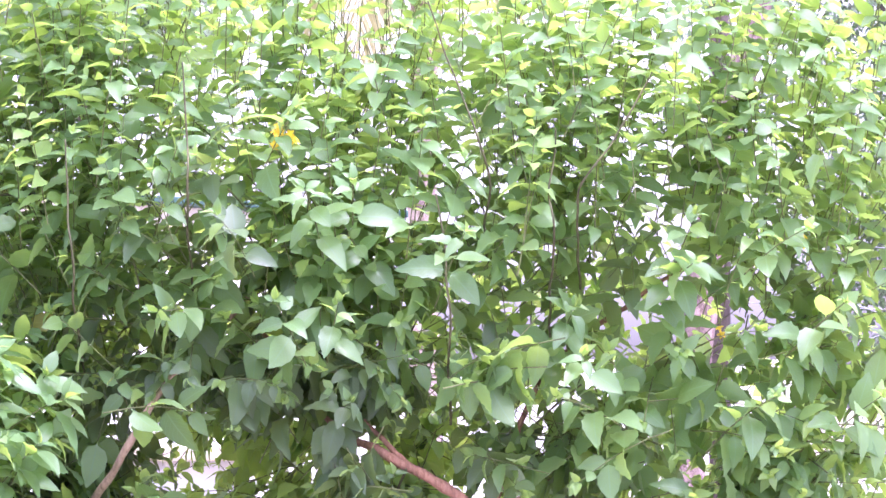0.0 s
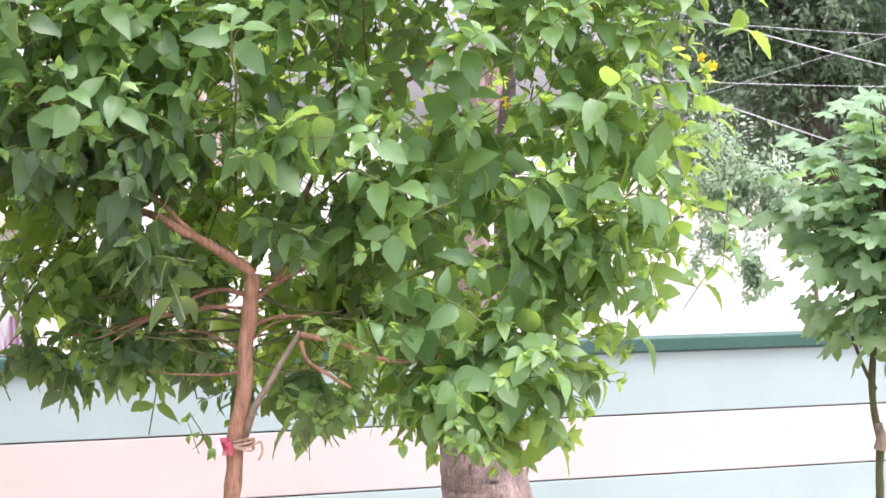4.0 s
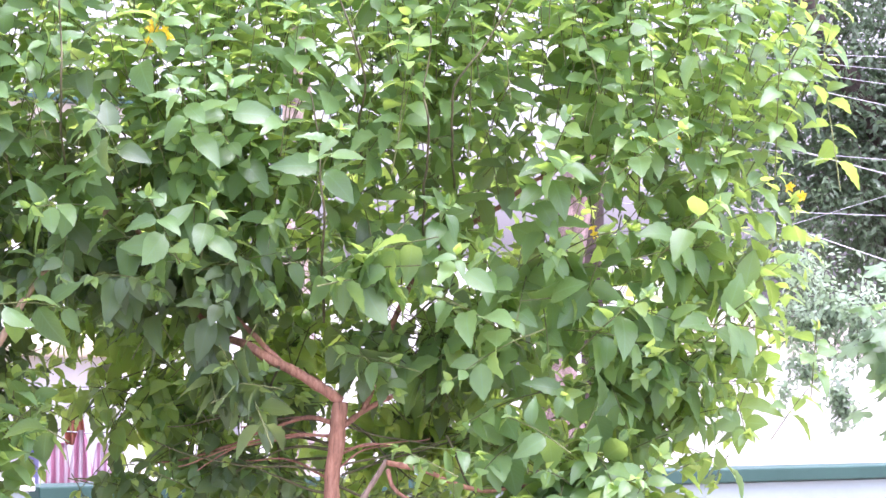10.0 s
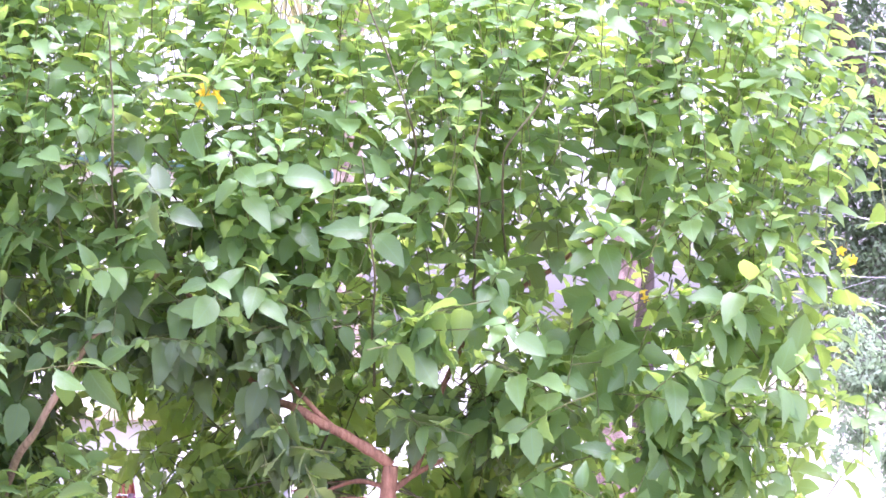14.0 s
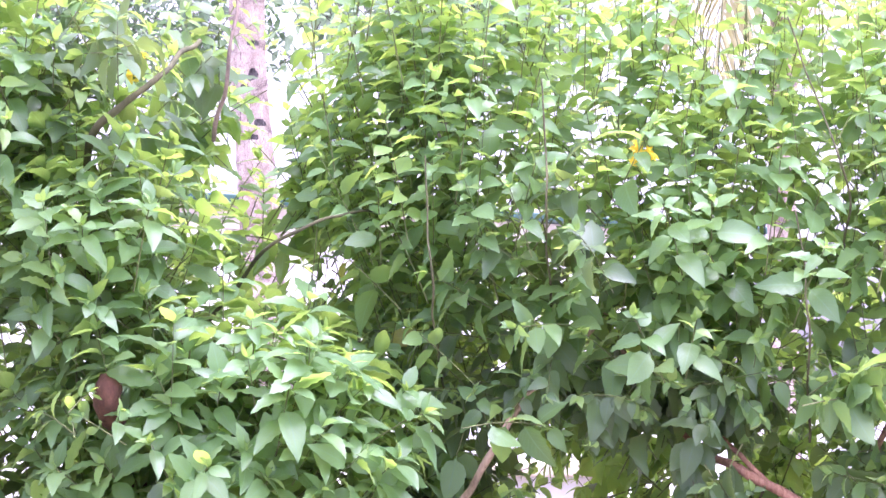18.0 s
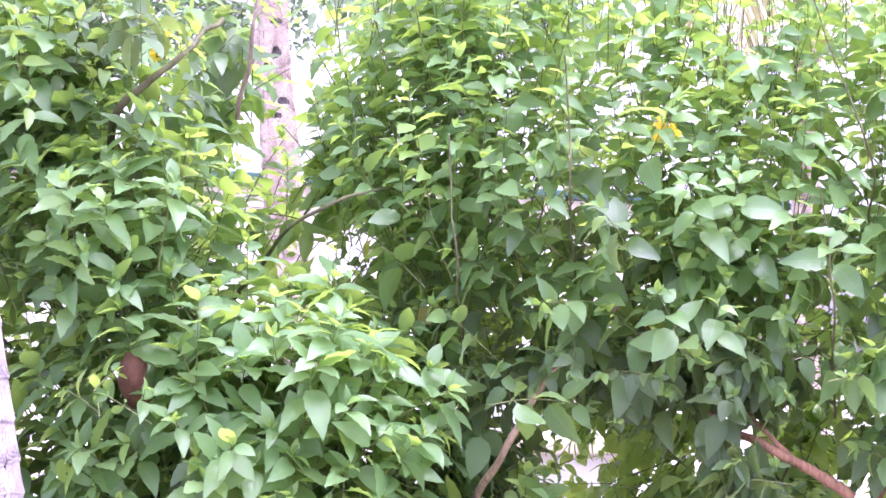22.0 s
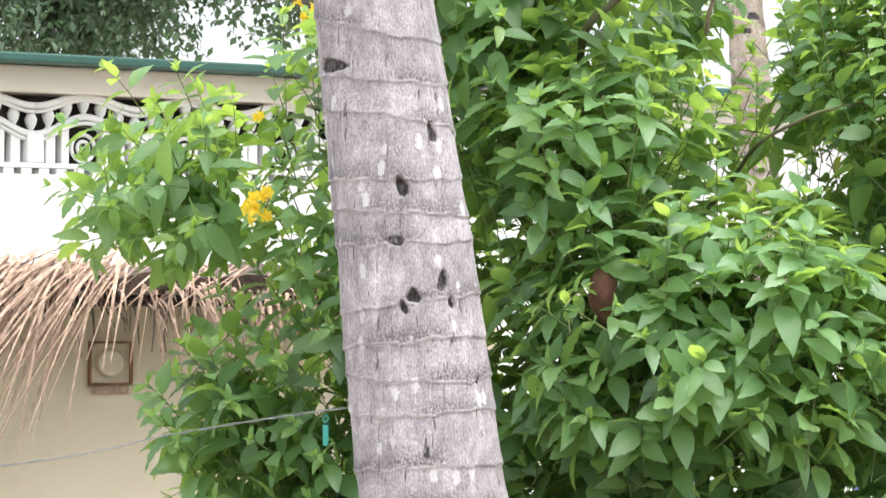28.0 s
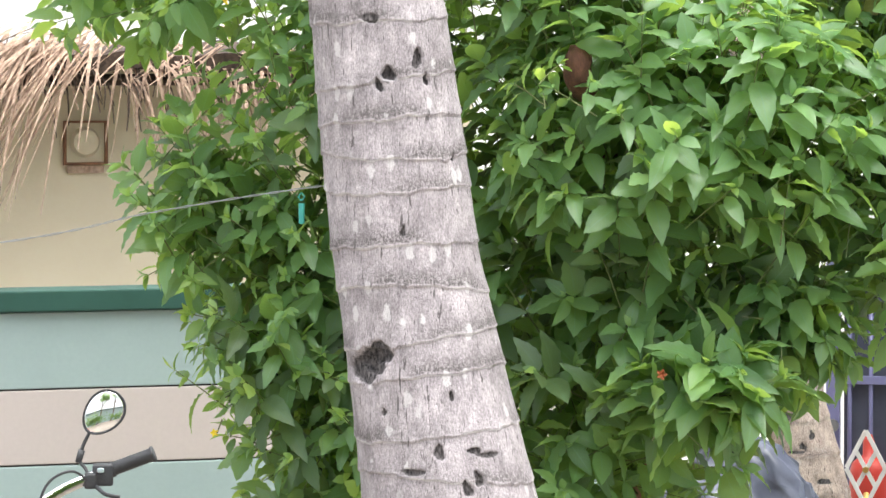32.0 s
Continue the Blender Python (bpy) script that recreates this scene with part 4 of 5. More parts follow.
CROWN_INNER = [
    dict(c=(-0.50, 9.05, 1.98), r=(0.34, 0.12, 0.16), count=26, up=0.1, out=0.7, droop=0.9, young_lit=0.9, shaded=0.0, size=0.11),
    dict(c=(-0.07, 9.15, 1.93), r=(0.13, 0.1, 0.24), count=22, up=0.1, out=0.7, droop=0.9, young_lit=0.7, shaded=0.1, size=0.11),
    dict(c=(0.16, 8.75, 1.50), r=(0.30, 0.15, 0.11), count=24, up=0.0, out=0.8, droop=1.0, young_lit=0.1, shaded=0.3, size=0.11),
    dict(c=(-0.07, 8.6, 1.42), r=(0.07, 0.06, 0.05), count=3, up=0.0, out=0.8, droop=0.9, young_lit=0.1, shaded=0.3, size=0.10, len=(0.08, 0.14)),
    dict(c=(0.22, 8.52, 1.47), r=(0.13, 0.08, 0.08), count=14, up=0.0, out=0.8, droop=1.3, young_lit=0.0, shaded=0.6, size=0.10, len=(0.08, 0.14)),
    dict(c=(-0.95, 8.95, 2.2), r=(0.38, 0.3, 0.38), count=48, up=0.3, out=0.7, droop=0.7, young_lit=0.5, shaded=0.1, size=0.11),
]
CROWN_REAR = [
    dict(c=(-0.85, 8.85, 1.80), r=(0.30, 0.2, 0.22), count=46, up=0.1, out=0.7, droop=0.9, young_lit=0.7, shaded=0.2, size=0.11),
    dict(c=(-0.80, 8.75, 2.82), r=(0.50, 0.42, 0.52), count=110, up=1.5, out=0.5, droop=0.28, young_lit=0.48, shaded=0.0, len=(0.20, 0.40), gap=0.042, size=0.092, face=0.25),
    dict(c=(0.22, 8.75, 2.82), r=(0.36, 0.42, 0.50), count=95, up=1.5, out=0.5, droop=0.28, young_lit=0.48, shaded=0.0, len=(0.20, 0.40), gap=0.042, size=0.092, face=0.25),
    dict(c=(-0.25, 8.75, 2.56), r=(0.36, 0.42, 0.26), count=65, up=1.5, out=0.5, droop=0.28, young_lit=0.48, shaded=0.0, len=(0.20, 0.40), gap=0.042, size=0.092, face=0.25),
    dict(c=(-1.14, 9.05, 2.80), r=(0.18, 0.2, 0.38), count=28, up=1.2, out=0.5, droop=0.45, young_lit=0.6, shaded=0.0, len=(0.20, 0.40), gap=0.042, size=0.092, face=0.25),
    dict(c=(0.65, 8.75, 2.80), r=(0.64, 0.42, 0.56), count=190, up=1.4, out=0.5, droop=0.45, young_lit=0.42, shaded=0.0, len=(0.20, 0.40), gap=0.042, size=0.092, face=0.25),
]
CROWN_TOP = [
    dict(c=(-0.90, 8.85, 2.66), r=(0.34, 0.3, 0.46), count=48, up=1.3, out=0.5, droop=0.45, young_lit=0.5, shaded=0.0, len=(0.20, 0.40), gap=0.042, size=0.092, face=0.25),
    # Rear layers in the yellow leaf colour stand for light shining through.
    dict(c=(-0.25, 9.20, 2.30), r=(0.85, 0.10, 0.45), count=70, up=0.6, out=0.6, droop=0.6, young_lit=1.0, shaded=0.0, size=0.11, shell=0.1),
    dict(c=(0.55, 9.20, 2.15), r=(0.55, 0.10, 0.55), count=60, up=0.6, out=0.6, droop=0.6, young_lit=0.75, shaded=0.0, size=0.11, shell=0.1),
    dict(c=(-0.98, 8.9, 3.0), r=(0.25, 0.25, 0.28), count=40, up=1.3, out=0.5, droop=0.45, young_lit=0.5, shaded=0.0, len=(0.20, 0.40), gap=0.042, size=0.092, face=0.25),
    dict(c=(-0.20, 8.8, 2.95), r=(0.28, 0.4, 0.32), count=42, up=1.5, out=0.5, droop=0.28, young_lit=0.6, shaded=0.0, len=(0.20, 0.40), gap=0.042, size=0.092, face=0.25),
    dict(c=(-1.24, 9.0, 2.72), r=(0.11, 0.15, 0.17), count=20, up=0.9, out=0.6, droop=0.4, young_lit=0.7, shaded=0.0, size=0.10, face=0.3),
]
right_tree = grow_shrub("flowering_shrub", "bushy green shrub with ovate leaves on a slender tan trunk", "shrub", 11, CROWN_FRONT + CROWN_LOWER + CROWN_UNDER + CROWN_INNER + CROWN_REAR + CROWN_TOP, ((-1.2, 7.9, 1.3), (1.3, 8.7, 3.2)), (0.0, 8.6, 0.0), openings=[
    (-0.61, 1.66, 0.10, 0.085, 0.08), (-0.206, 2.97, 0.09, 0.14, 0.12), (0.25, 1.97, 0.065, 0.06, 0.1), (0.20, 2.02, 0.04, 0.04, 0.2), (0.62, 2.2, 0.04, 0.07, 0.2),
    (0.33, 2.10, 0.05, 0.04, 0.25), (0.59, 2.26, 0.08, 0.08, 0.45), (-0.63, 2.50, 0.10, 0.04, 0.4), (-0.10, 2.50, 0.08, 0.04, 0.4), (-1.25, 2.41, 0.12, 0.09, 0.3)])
limb(right_tree, "trunk", [(0.0, 8.6, 0), (-0.01, 8.6, 0.8), (-0.002, 8.6, 1.263), (0.018, 8.6, 1.52), (0.038, 8.6, 1.80)], 0.024, 0.019, BRANCH)
limb(right_tree, "branch", [(0.038, 8.6, 1.80), (-0.06, 8.60, 1.865), (-0.157, 8.60, 1.92), (-0.28, 8.70, 1.99), (-0.5, 9.0, 2.25)], 0.014, 0.007, BRANCH)
limb(right_tree, "branch", [(-0.09, 8.60, 1.885), (-0.16, 8.62, 1.95), (-0.23, 8.7, 2.02), (-0.3, 8.9, 2.15)], 0.007, 0.005, BRANCH)
limb(right_tree, "branch", [(0.038, 8.6, 1.74), (0.10, 8.65, 1.775), (0.17, 8.7, 1.81), (0.32, 8.95, 1.88)], 0.008, 0.004, BRANCH)
limb(right_tree, "branch", [(0.03, 8.6, 1.755), (-0.05, 8.65, 1.76), (-0.16, 8.7, 1.72), (-0.28, 8.8, 1.66), (-0.42, 8.9, 1.64)], 0.006, 0.002, BRANCH)
for a, b, c in (((0.02, 8.65, 1.70), (-0.14, 8.75, 1.70), (-0.36, 8.9, 1.59)), ((0.03, 8.65, 1.66), (-0.12, 8.8, 1.64), (-0.30, 8.95, 1.62)),
                ((-0.10, 8.55, 1.88), (-0.13, 8.7, 1.80), (-0.10, 8.8, 1.62)), ((0.06, 8.65, 1.76), (0.14, 8.75, 1.68), (0.22, 8.8, 1.60)),
                ((0.05, 8.62, 1.62), (0.20, 8.7, 1.67), (0.40, 8.85, 1.72)), ((0.30, 8.6, 1.72), (0.34, 8.55, 1.62), (0.44, 8.55, 1.50))):
    limb(right_tree, "branch", [a, b, c], 0.0035, 0.0018, TWIG, segs=6)
limb(right_tree, "branch", [(0.10, 8.65, 1.775), (0.198, 8.85, 2.047), (0.322, 8.85, 2.200), (0.412, 8.85, 2.252), (0.516, 8.85, 2.332), (0.641, 8.85, 2.409)], 0.008, 0.0045, BRANCH)
STEMS = [
    [(0.083, 8.36, 2.593), (0.020, 8.36, 2.758), (-0.052, 8.36, 2.968)],
    [(-0.610, 8.36, 2.501), (-0.615, 8.36, 2.659), (-0.624, 8.36, 2.830)],
    [(-0.879, 8.36, 2.344), (-0.888, 8.36, 2.488), (-0.899, 8.36, 2.646)],
    [(0.306, 8.36, 2.528), (0.385, 8.36, 2.666), (0.464, 8.36, 2.804)],
    [(0.237, 8.36, 2.416), (0.236, 8.36, 2.541), (0.247, 8.36, 2.672)],
    [(-0.002, 8.36, 2.239), (-0.006, 8.36, 2.383), (-0.035, 8.36, 2.528)],
]
for line_ in STEMS:  # long bare stems that rise out of the crown
    limb(right_tree, "branch", [(line_[0][0], 8.7, line_[0][2] - 0.25)] + line_, 0.0032, 0.002, TWIG, segs=6)
limb_rng = random.Random(44)
for k in range(16):  # bare twigs that spread under the crown on both sides of the trunk
    sg = -1 if k % 3 else 1
    z0 = limb_rng.uniform(1.56, 1.76)
    x1, z1 = sg * limb_rng.uniform(0.18, 0.46), max(1.56, z0 + limb_rng.uniform(-0.10, 0.10))
    limb(right_tree, "branch", [(0.03, 8.62, z0), (x1 * 0.5, 8.62 + 0.05 * (k % 3), (z0 + z1) / 2 + limb_rng.uniform(-0.02, 0.05)), (x1, 8.7, z1)],
         limb_rng.uniform(0.0028, 0.005), 0.0014, BRANCH if k % 2 else TWIG, segs=6)
limb(right_tree, "branch", [(0.03, 8.6, 1.40), (0.052, 8.55, 1.484), (0.10, 8.52, 1.57), (0.151, 8.5, 1.66)], 0.0085, 0.0065, BRANCH_GREY)
limb(right_tree, "branch", [(0.151, 8.5, 1.655), (0.25, 8.47, 1.635), (0.36, 8.5, 1.593), (0.5, 8.6, 1.6)], 0.007, 0.004, BRANCH)
limb(right_tree, "branch", [(0.155, 8.5, 1.64), (0.17, 8.48, 1.60), (0.22, 8.45, 1.565), (0.27, 8.45, 1.54)], 0.0055, 0.0035, BRANCH)
limb(right_tree, "branch", [(-0.95, 9.0, 0.0), (-0.95, 8.95, 1.2), (-0.90, 8.75, 1.66), (-0.782, 8.55, 1.909), (-0.678, 8.55, 2.07), (-0.57, 8.62, 2.203), (-0.4, 8.9, 2.40)], 0.011, 0.007, BRANCH_PALE)

BUSH_CORE = [
    dict(whorl=True, c=(-1.66, 8.65, 1.60), r=(0.54, 0.42, 0.85), count=317, up=0.8, out=0.9, droop=0.28, young_lit=0.07, shaded=0.35, shell=0.45, size=0.128),
    dict(c=(-1.36, 8.28, 1.34), r=(0.22, 0.12, 0.13), count=22, up=0.5, out=0.8, droop=0.25, young_lit=0.18, shaded=0.0, size=0.155, whorl=True),
    dict(c=(-1.42, 8.45, 2.00), r=(0.54, 0.40, 0.40), count=183, whorl=True, up=0.9, out=0.9, droop=0.28, young_lit=0.09, shaded=0.05, shell=0.5, size=0.124),
    dict(c=(-1.63, 8.12, 2.05), r=(0.12, 0.04, 0.06), count=7, up=0.4, out=0.6, droop=0.4, young_lit=0.1, shaded=0.1, size=0.115, len=(0.08, 0.14)),
    dict(whorl=True, c=(-1.70, 8.45, 2.46), r=(0.34, 0.35, 0.30), count=85, up=1.0, out=0.7, droop=0.3, young_lit=0.12, shaded=0.05, shell=0.3, size=0.116),
    dict(c=(-1.05, 8.75, 2.12), r=(0.26, 0.25, 0.20), count=30, up=0.5, out=0.8, droop=0.4, young_lit=0.35, shaded=0.1, size=0.115),
]
BUSH_TIPS = [
    # Big leaves coloured dark for the shade from above.
    dict(c=(-1.62, 8.25, 2.93), r=(0.15, 0.10, 0.10), count=9, up=0.2, out=0.7, droop=0.8, young_lit=0.0, shaded=1.0, size=0.15, len=(0.1, 0.2)),
    dict(whorl=True, c=(-0.86, 8.55, 1.62), r=(0.22, 0.2, 0.22), count=28, up=0.5, out=0.9, droop=0.4, young_lit=0.09, shaded=0.1, size=0.125),
    dict(whorl=True, c=(-1.12, 8.75, 1.80), r=(0.30, 0.3, 0.34), count=50, up=0.35, out=0.9, droop=0.28, young_lit=0.09, shaded=0.2, size=0.124),
    dict(c=(-2.25, 8.75, 1.95), r=(0.52, 0.40, 1.05), count=305, up=0.8, out=0.9, droop=0.32, young_lit=0.20, shaded=0.2, shell=0.45, size=0.115),
    dict(c=(-2.72, 8.65, 2.38), r=(0.42, 0.35, 0.32), count=61, up=0.5, out=0.9, droop=0.45, young_lit=0.42, shaded=0.05),
]
BUSH_FRONT = [
    dict(c=(-2.64, 8.65, 1.78), r=(0.26, 0.3, 0.30), count=41, up=0.5, out=0.9, droop=0.28, young_lit=0.3, shaded=0.05),
    dict(c=(-1.93, 8.6, 2.72), r=(0.48, 0.40, 0.55), count=152, up=0.5, out=0.8, droop=0.55, young_lit=0.2, shaded=0.25, size=0.13),
    dict(c=(-1.16, 9.2, 2.38), r=(0.44, 0.3, 0.30), count=26, up=0.5, out=0.8, droop=0.6, young_lit=0.9, shaded=0.0, size=0.12),
    dict(c=(-1.60, 9.2, 2.46), r=(0.36, 0.15, 0.28), count=48, up=0.8, out=0.7, droop=0.5, young_lit=0.5, shaded=0.0, size=0.115),
    dict(c=(-1.30, 9.2, 2.62), r=(0.22, 0.15, 0.2), count=16, up=0.8, out=0.7, droop=0.5, young_lit=0.6, shaded=0.0, size=0.115),
]
BUSH_LEFT = [
    dict(c=(-1.60, 9.1, 2.80), r=(0.20, 0.2, 0.30), count=24, up=0.8, out=0.7, droop=0.6, young_lit=0.5, shaded=0.1, size=0.115),
    dict(whorl=True, c=(-1.20, 8.55, 1.50), r=(0.24, 0.15, 0.22), count=44, up=0.4, out=0.9, droop=0.5, young_lit=0.09, shaded=0.1, size=0.135),
    dict(c=(-0.72, 8.5, 1.76), r=(0.09, 0.1, 0.16), count=9, up=0.3, out=0.8, droop=0.6, young_lit=0.1, shaded=0.0, size=0.13, len=(0.1, 0.2)),
    dict(c=(-1.55, 9.0, 2.95), r=(0.20, 0.2, 0.25), count=14, up=0.5, out=0.8, droop=0.8, young_lit=0.2, shaded=0.3, size=0.12),
    dict(c=(-1.78, 8.6, 0.9), r=(0.45, 0.4, 0.45), count=98, up=0.4, out=0.9, droop=0.32, young_lit=0.1, shaded=0.3, size=0.124),
]
BUSH_REAR = [
    dict(c=(-2.42, 8.75, 1.45), r=(0.34, 0.35, 0.45), count=134, up=0.6, out=0.9, droop=0.4, young_lit=0.25, shaded=0.25, size=0.13),
    dict(c=(-2.3, 8.75, 1.15), r=(0.34, 0.35, 0.4), count=85, up=0.3, out=0.9, droop=0.6, young_lit=0.25, shaded=0.2, size=0.13),
    # Back layer of yellow leaves colours in light from behind.
    dict(c=(-1.85, 9.15, 2.1), r=(0.6, 0.1, 0.6), count=80, up=0.6, out=0.6, droop=0.5, young_lit=1.0, shaded=0.0, size=0.11, shell=0.1),
    dict(c=(-1.0, 9.2, 2.45), r=(0.3, 0.15, 0.3), count=40, up=1.0, out=0.6, droop=0.5, young_lit=0.6, shaded=0.0, size=0.11, shell=0.1),
]
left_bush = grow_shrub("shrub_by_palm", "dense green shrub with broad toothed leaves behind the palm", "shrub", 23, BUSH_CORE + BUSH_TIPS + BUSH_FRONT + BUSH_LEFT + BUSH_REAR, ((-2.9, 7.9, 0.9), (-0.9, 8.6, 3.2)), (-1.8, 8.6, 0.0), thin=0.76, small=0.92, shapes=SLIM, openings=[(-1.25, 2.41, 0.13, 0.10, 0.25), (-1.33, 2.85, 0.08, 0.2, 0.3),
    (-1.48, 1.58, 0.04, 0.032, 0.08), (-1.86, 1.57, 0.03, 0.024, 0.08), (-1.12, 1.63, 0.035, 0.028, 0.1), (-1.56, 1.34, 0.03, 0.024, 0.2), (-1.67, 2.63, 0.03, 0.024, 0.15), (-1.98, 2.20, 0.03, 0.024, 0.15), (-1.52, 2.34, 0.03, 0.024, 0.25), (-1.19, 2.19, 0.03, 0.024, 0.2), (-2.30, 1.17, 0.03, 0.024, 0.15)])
limb(left_bush, "stem", [(-1.63, 8.9, 0.0), (-1.64, 8.8, 1.6), (-1.63, 8.5, 1.95), (-1.615, 8.24, 2.06), (-1.608, 8.22, 2.13)], 0.04, 0.028, STUMP, "thick reddish brown cut stem")
limb(left_bush, "branch", [(-1.90, 9.1, 2.3), (-1.80, 8.8, 2.5), (-1.688, 8.38, 2.685), (-1.60, 8.30, 2.765), (-1.528, 8.33, 2.833), (-1.47, 8.6, 2.95)], 0.012, 0.006, TWIG)
limb(left_bush, "branch", [(-1.42, 8.5, 2.70), (-1.392, 8.42, 2.75), (-1.354, 8.33, 2.878), (-1.345, 8.4, 3.1)], 0.006, 0.004, BRANCH_GREY)
limb(left_bush, "branch", [(-1.5, 8.8, 2.25), (-1.36, 8.65, 2.38), (-1.292, 8.5, 2.435), (-1.133, 8.5, 2.518), (-1.0, 8.9, 2.55)], 0.006, 0.003, TWIG)
limb(left_bush, "stem", [(-1.62, 8.9, 0.0), (-1.60, 8.9, 0.9), (-1.5, 8.8, 1.6)], 0.026, 0.018, BRANCH)
limb(left_bush, "stem", [(-2.2, 8.75, 0.0), (-2.22, 8.75, 1.0), (-2.25, 8.75, 2.2)], 0.024, 0.014, BRANCH_GREY)

# ---- lobed-leaf plant beside the right wall ----
lob = tagged(new("lobed_plant"), "slender plant with pale green lobed leaves beside the wall", "plant")
lob.location = (1.72, 9.5, 0)
rng_l = np.random.default_rng(31)
leaves, twigs = [], []
for _ in range(980):
    tip, q = in_blob(rng_l, (1.86, 9.5, 1.92), (0.45, 0.28, 0.40), 0.3)
    root_p = np.array((1.74, 9.5, 1.62 + 0.5 * rng_l.random()))
    d = unit(q * np.array((1, 1, 0.4)) + np.array((0, 0, -0.35)) + rng_l.normal(size=3) * 0.2)
    leaves.append((tip, d, np.array((0, -0.35, 0.9)) + q * 0.6 + rng_l.normal(size=3) * 0.42, rng_l.uniform(0.07, 0.125), 0))
    if rng_l.random() < 0.4:
        twigs.append(([root_p, (root_p + tip) / 2 + np.array((0, 0, 0.04)), tip], 0.0035))
pts, fr, mi = leaf_arrays(leaves, lob.location)
one = [joined_leaves("leaf", LOBED, np.eye(4)[None], np.array([0]), [LEAF_LOBED], np.array([0]))]
for i in range(280):
    part("leaf", one[0], None, lob).matrix_local = Matrix(fr[i].tolist())
part("foliage", joined_leaves("foliage", LOBED, fr[280:], np.zeros(len(leaves) - 280, int), [LEAF_LOBED], mi[280:]), None, lob)["kind"] = "stuff"
twig_mesh(lob, twigs, lob.location, TWIG)
limb(lob, "stem", [(1.74, 9.5, 0), (1.72, 9.5, 0.9), (1.716, 9.5, 1.30), (1.69, 9.5, 1.5), (1.72, 9.5, 1.9)], 0.014, 0.008, TWIG)
limb(lob, "stem", [(1.70, 9.5, 1.46), (1.66, 9.5, 1.55), (1.62, 9.5, 1.66)], 0.006, 0.004, TWIG)
limb(lob, "knot", [(1.712, 9.49, 1.30), (1.716, 9.485, 1.335), (1.712, 9.49, 1.375)], 0.016, 0.010, BRANCH_GREY, "brown swollen knot")

# ---- trees and shrubs far off ----
ft = tagged(new("tree_far"), "large dark green tree with feathery leaves behind the yard", "tree")
ft.location = (4.6, 27.5, 0)
limb(ft, "trunk", [(4.6, 27.5, 0), (4.5, 27.5, 2.0), (4.3, 27.3, 3.2)], 0.2, 0.14, BARK_FAR)
limb(ft, "limb", [(4.3, 27.3, 3.2), (3.6, 27, 4.3), (3.0, 27, 5.6)], 0.11, 0.05, BARK_FAR)
limb(ft, "limb", [(4.3, 27.3, 3.2), (5.0, 27, 4.4), (5.6, 27, 6.0)], 0.11, 0.05, BARK_FAR)
far_foliage(ft, 5, [((4.4, 27.5, 3.2), (2.1, 1.4, 1.9), 4600, 0.25), ((3.6, 27.5, 5.2), (2.0, 1.5, 1.5), 1500, 0.3), ((5.6, 27.5, 5.2), (1.8, 1.5, 1.6), 1500, 0.3)], TINY, LEAF_FAR, 0.07, ft.location)
fl = tagged(new("tree_far"), "large dark green tree with a crooked limb behind the white house", "tree")
fl.location = (-11.2, 26, 0)
limb(fl, "trunk", [(-11.2, 26, 0), (-11.1, 26, 2.5), (-10.9, 25.8, 4.0)], 0.2, 0.1, BARK_FAR)
limb(fl, "limb", [(-10.9, 25.8, 4.0), (-9.6, 25.8, 4.75), (-8.9, 25.7, 4.78), (-8.3, 25.7, 4.55), (-7.8, 25.6, 4.62), (-7.2, 25.6, 4.25), (-6.6, 25.6, 4.4), (-6.0, 25.6, 4.9)], 0.055, 0.018, BARK_FAR)
limb(fl, "limb", [(-10.9, 25.8, 4.0), (-10.5, 25.8, 4.8), (-10.2, 25.8, 6.0)], 0.1, 0.05, BARK_FAR)
far_foliage(fl, 6, [((-9.3, 26.3, 4.5), (1.1, 1.0, 1.0), 2000, 0.15), ((-7.2, 26.5, 4.8), (1.5, 1.2, 0.9), 1300, 0.3), ((-8.4, 26.3, 6.2), (2.2, 1.4, 0.9), 900, 0.3), ((-5.2, 26.5, 5.0), (1.5, 1.2, 0.8), 600, 0.4)], TINY, LEAF_FAR, 0.085, fl.location)
fm = tagged(new("tree_far"), "pale hazy green tree behind the white house", "tree")
fm.location = (-2.6, 26.5, 0)
limb(fm, "trunk", [(-2.6, 26.5, 0), (-2.55, 26.5, 2.5), (-2.7, 26.4, 4.6)], 0.15, 0.08, BARK_FAR)
far_foliage(fm, 16, [((-2.6, 26.5, 4.9), (1.5, 1.0, 0.75), 420, 0.2), ((-3.3, 26.5, 5.6), (1.0, 0.8, 0.7), 200, 0.2)], FINE, LEAF_SMALL, 0.12, fm.location)
fs_ = tagged(new("small_shrub"), "airy small-leaved shrub trailing over the yard wall", "shrub")
fs_.location = (2.1, 15.2, 0)
limb(fs_, "stem", [(2.5, 15.4, 0), (2.5, 15.4, 1.5), (2.32, 15.2, 1.95), (2.05, 15.1, 2.0)], 0.012, 0.005, BRANCH_GREY)
far_foliage(fs_, 9, [((2.10, 15.1, 1.98), (0.34, 0.25, 0.20), 260, 0.1), ((2.30, 15.1, 1.90), (0.2, 0.2, 0.2), 110, 0.1), ((2.02, 15.1, 1.76), (0.14, 0.15, 0.12), 36, 0.2), ((2.16, 15.0, 1.62), (0.06, 0.1, 0.22), 56, 0.1),
                     ((1.92, 15.0, 1.66), (0.05, 0.1, 0.09), 10, 0.1), ((2.0, 15.1, 2.2), (0.3, 0.2, 0.12), 40, 0.1)], FINE, LEAF_SMALL, 0.034, fs_.location)
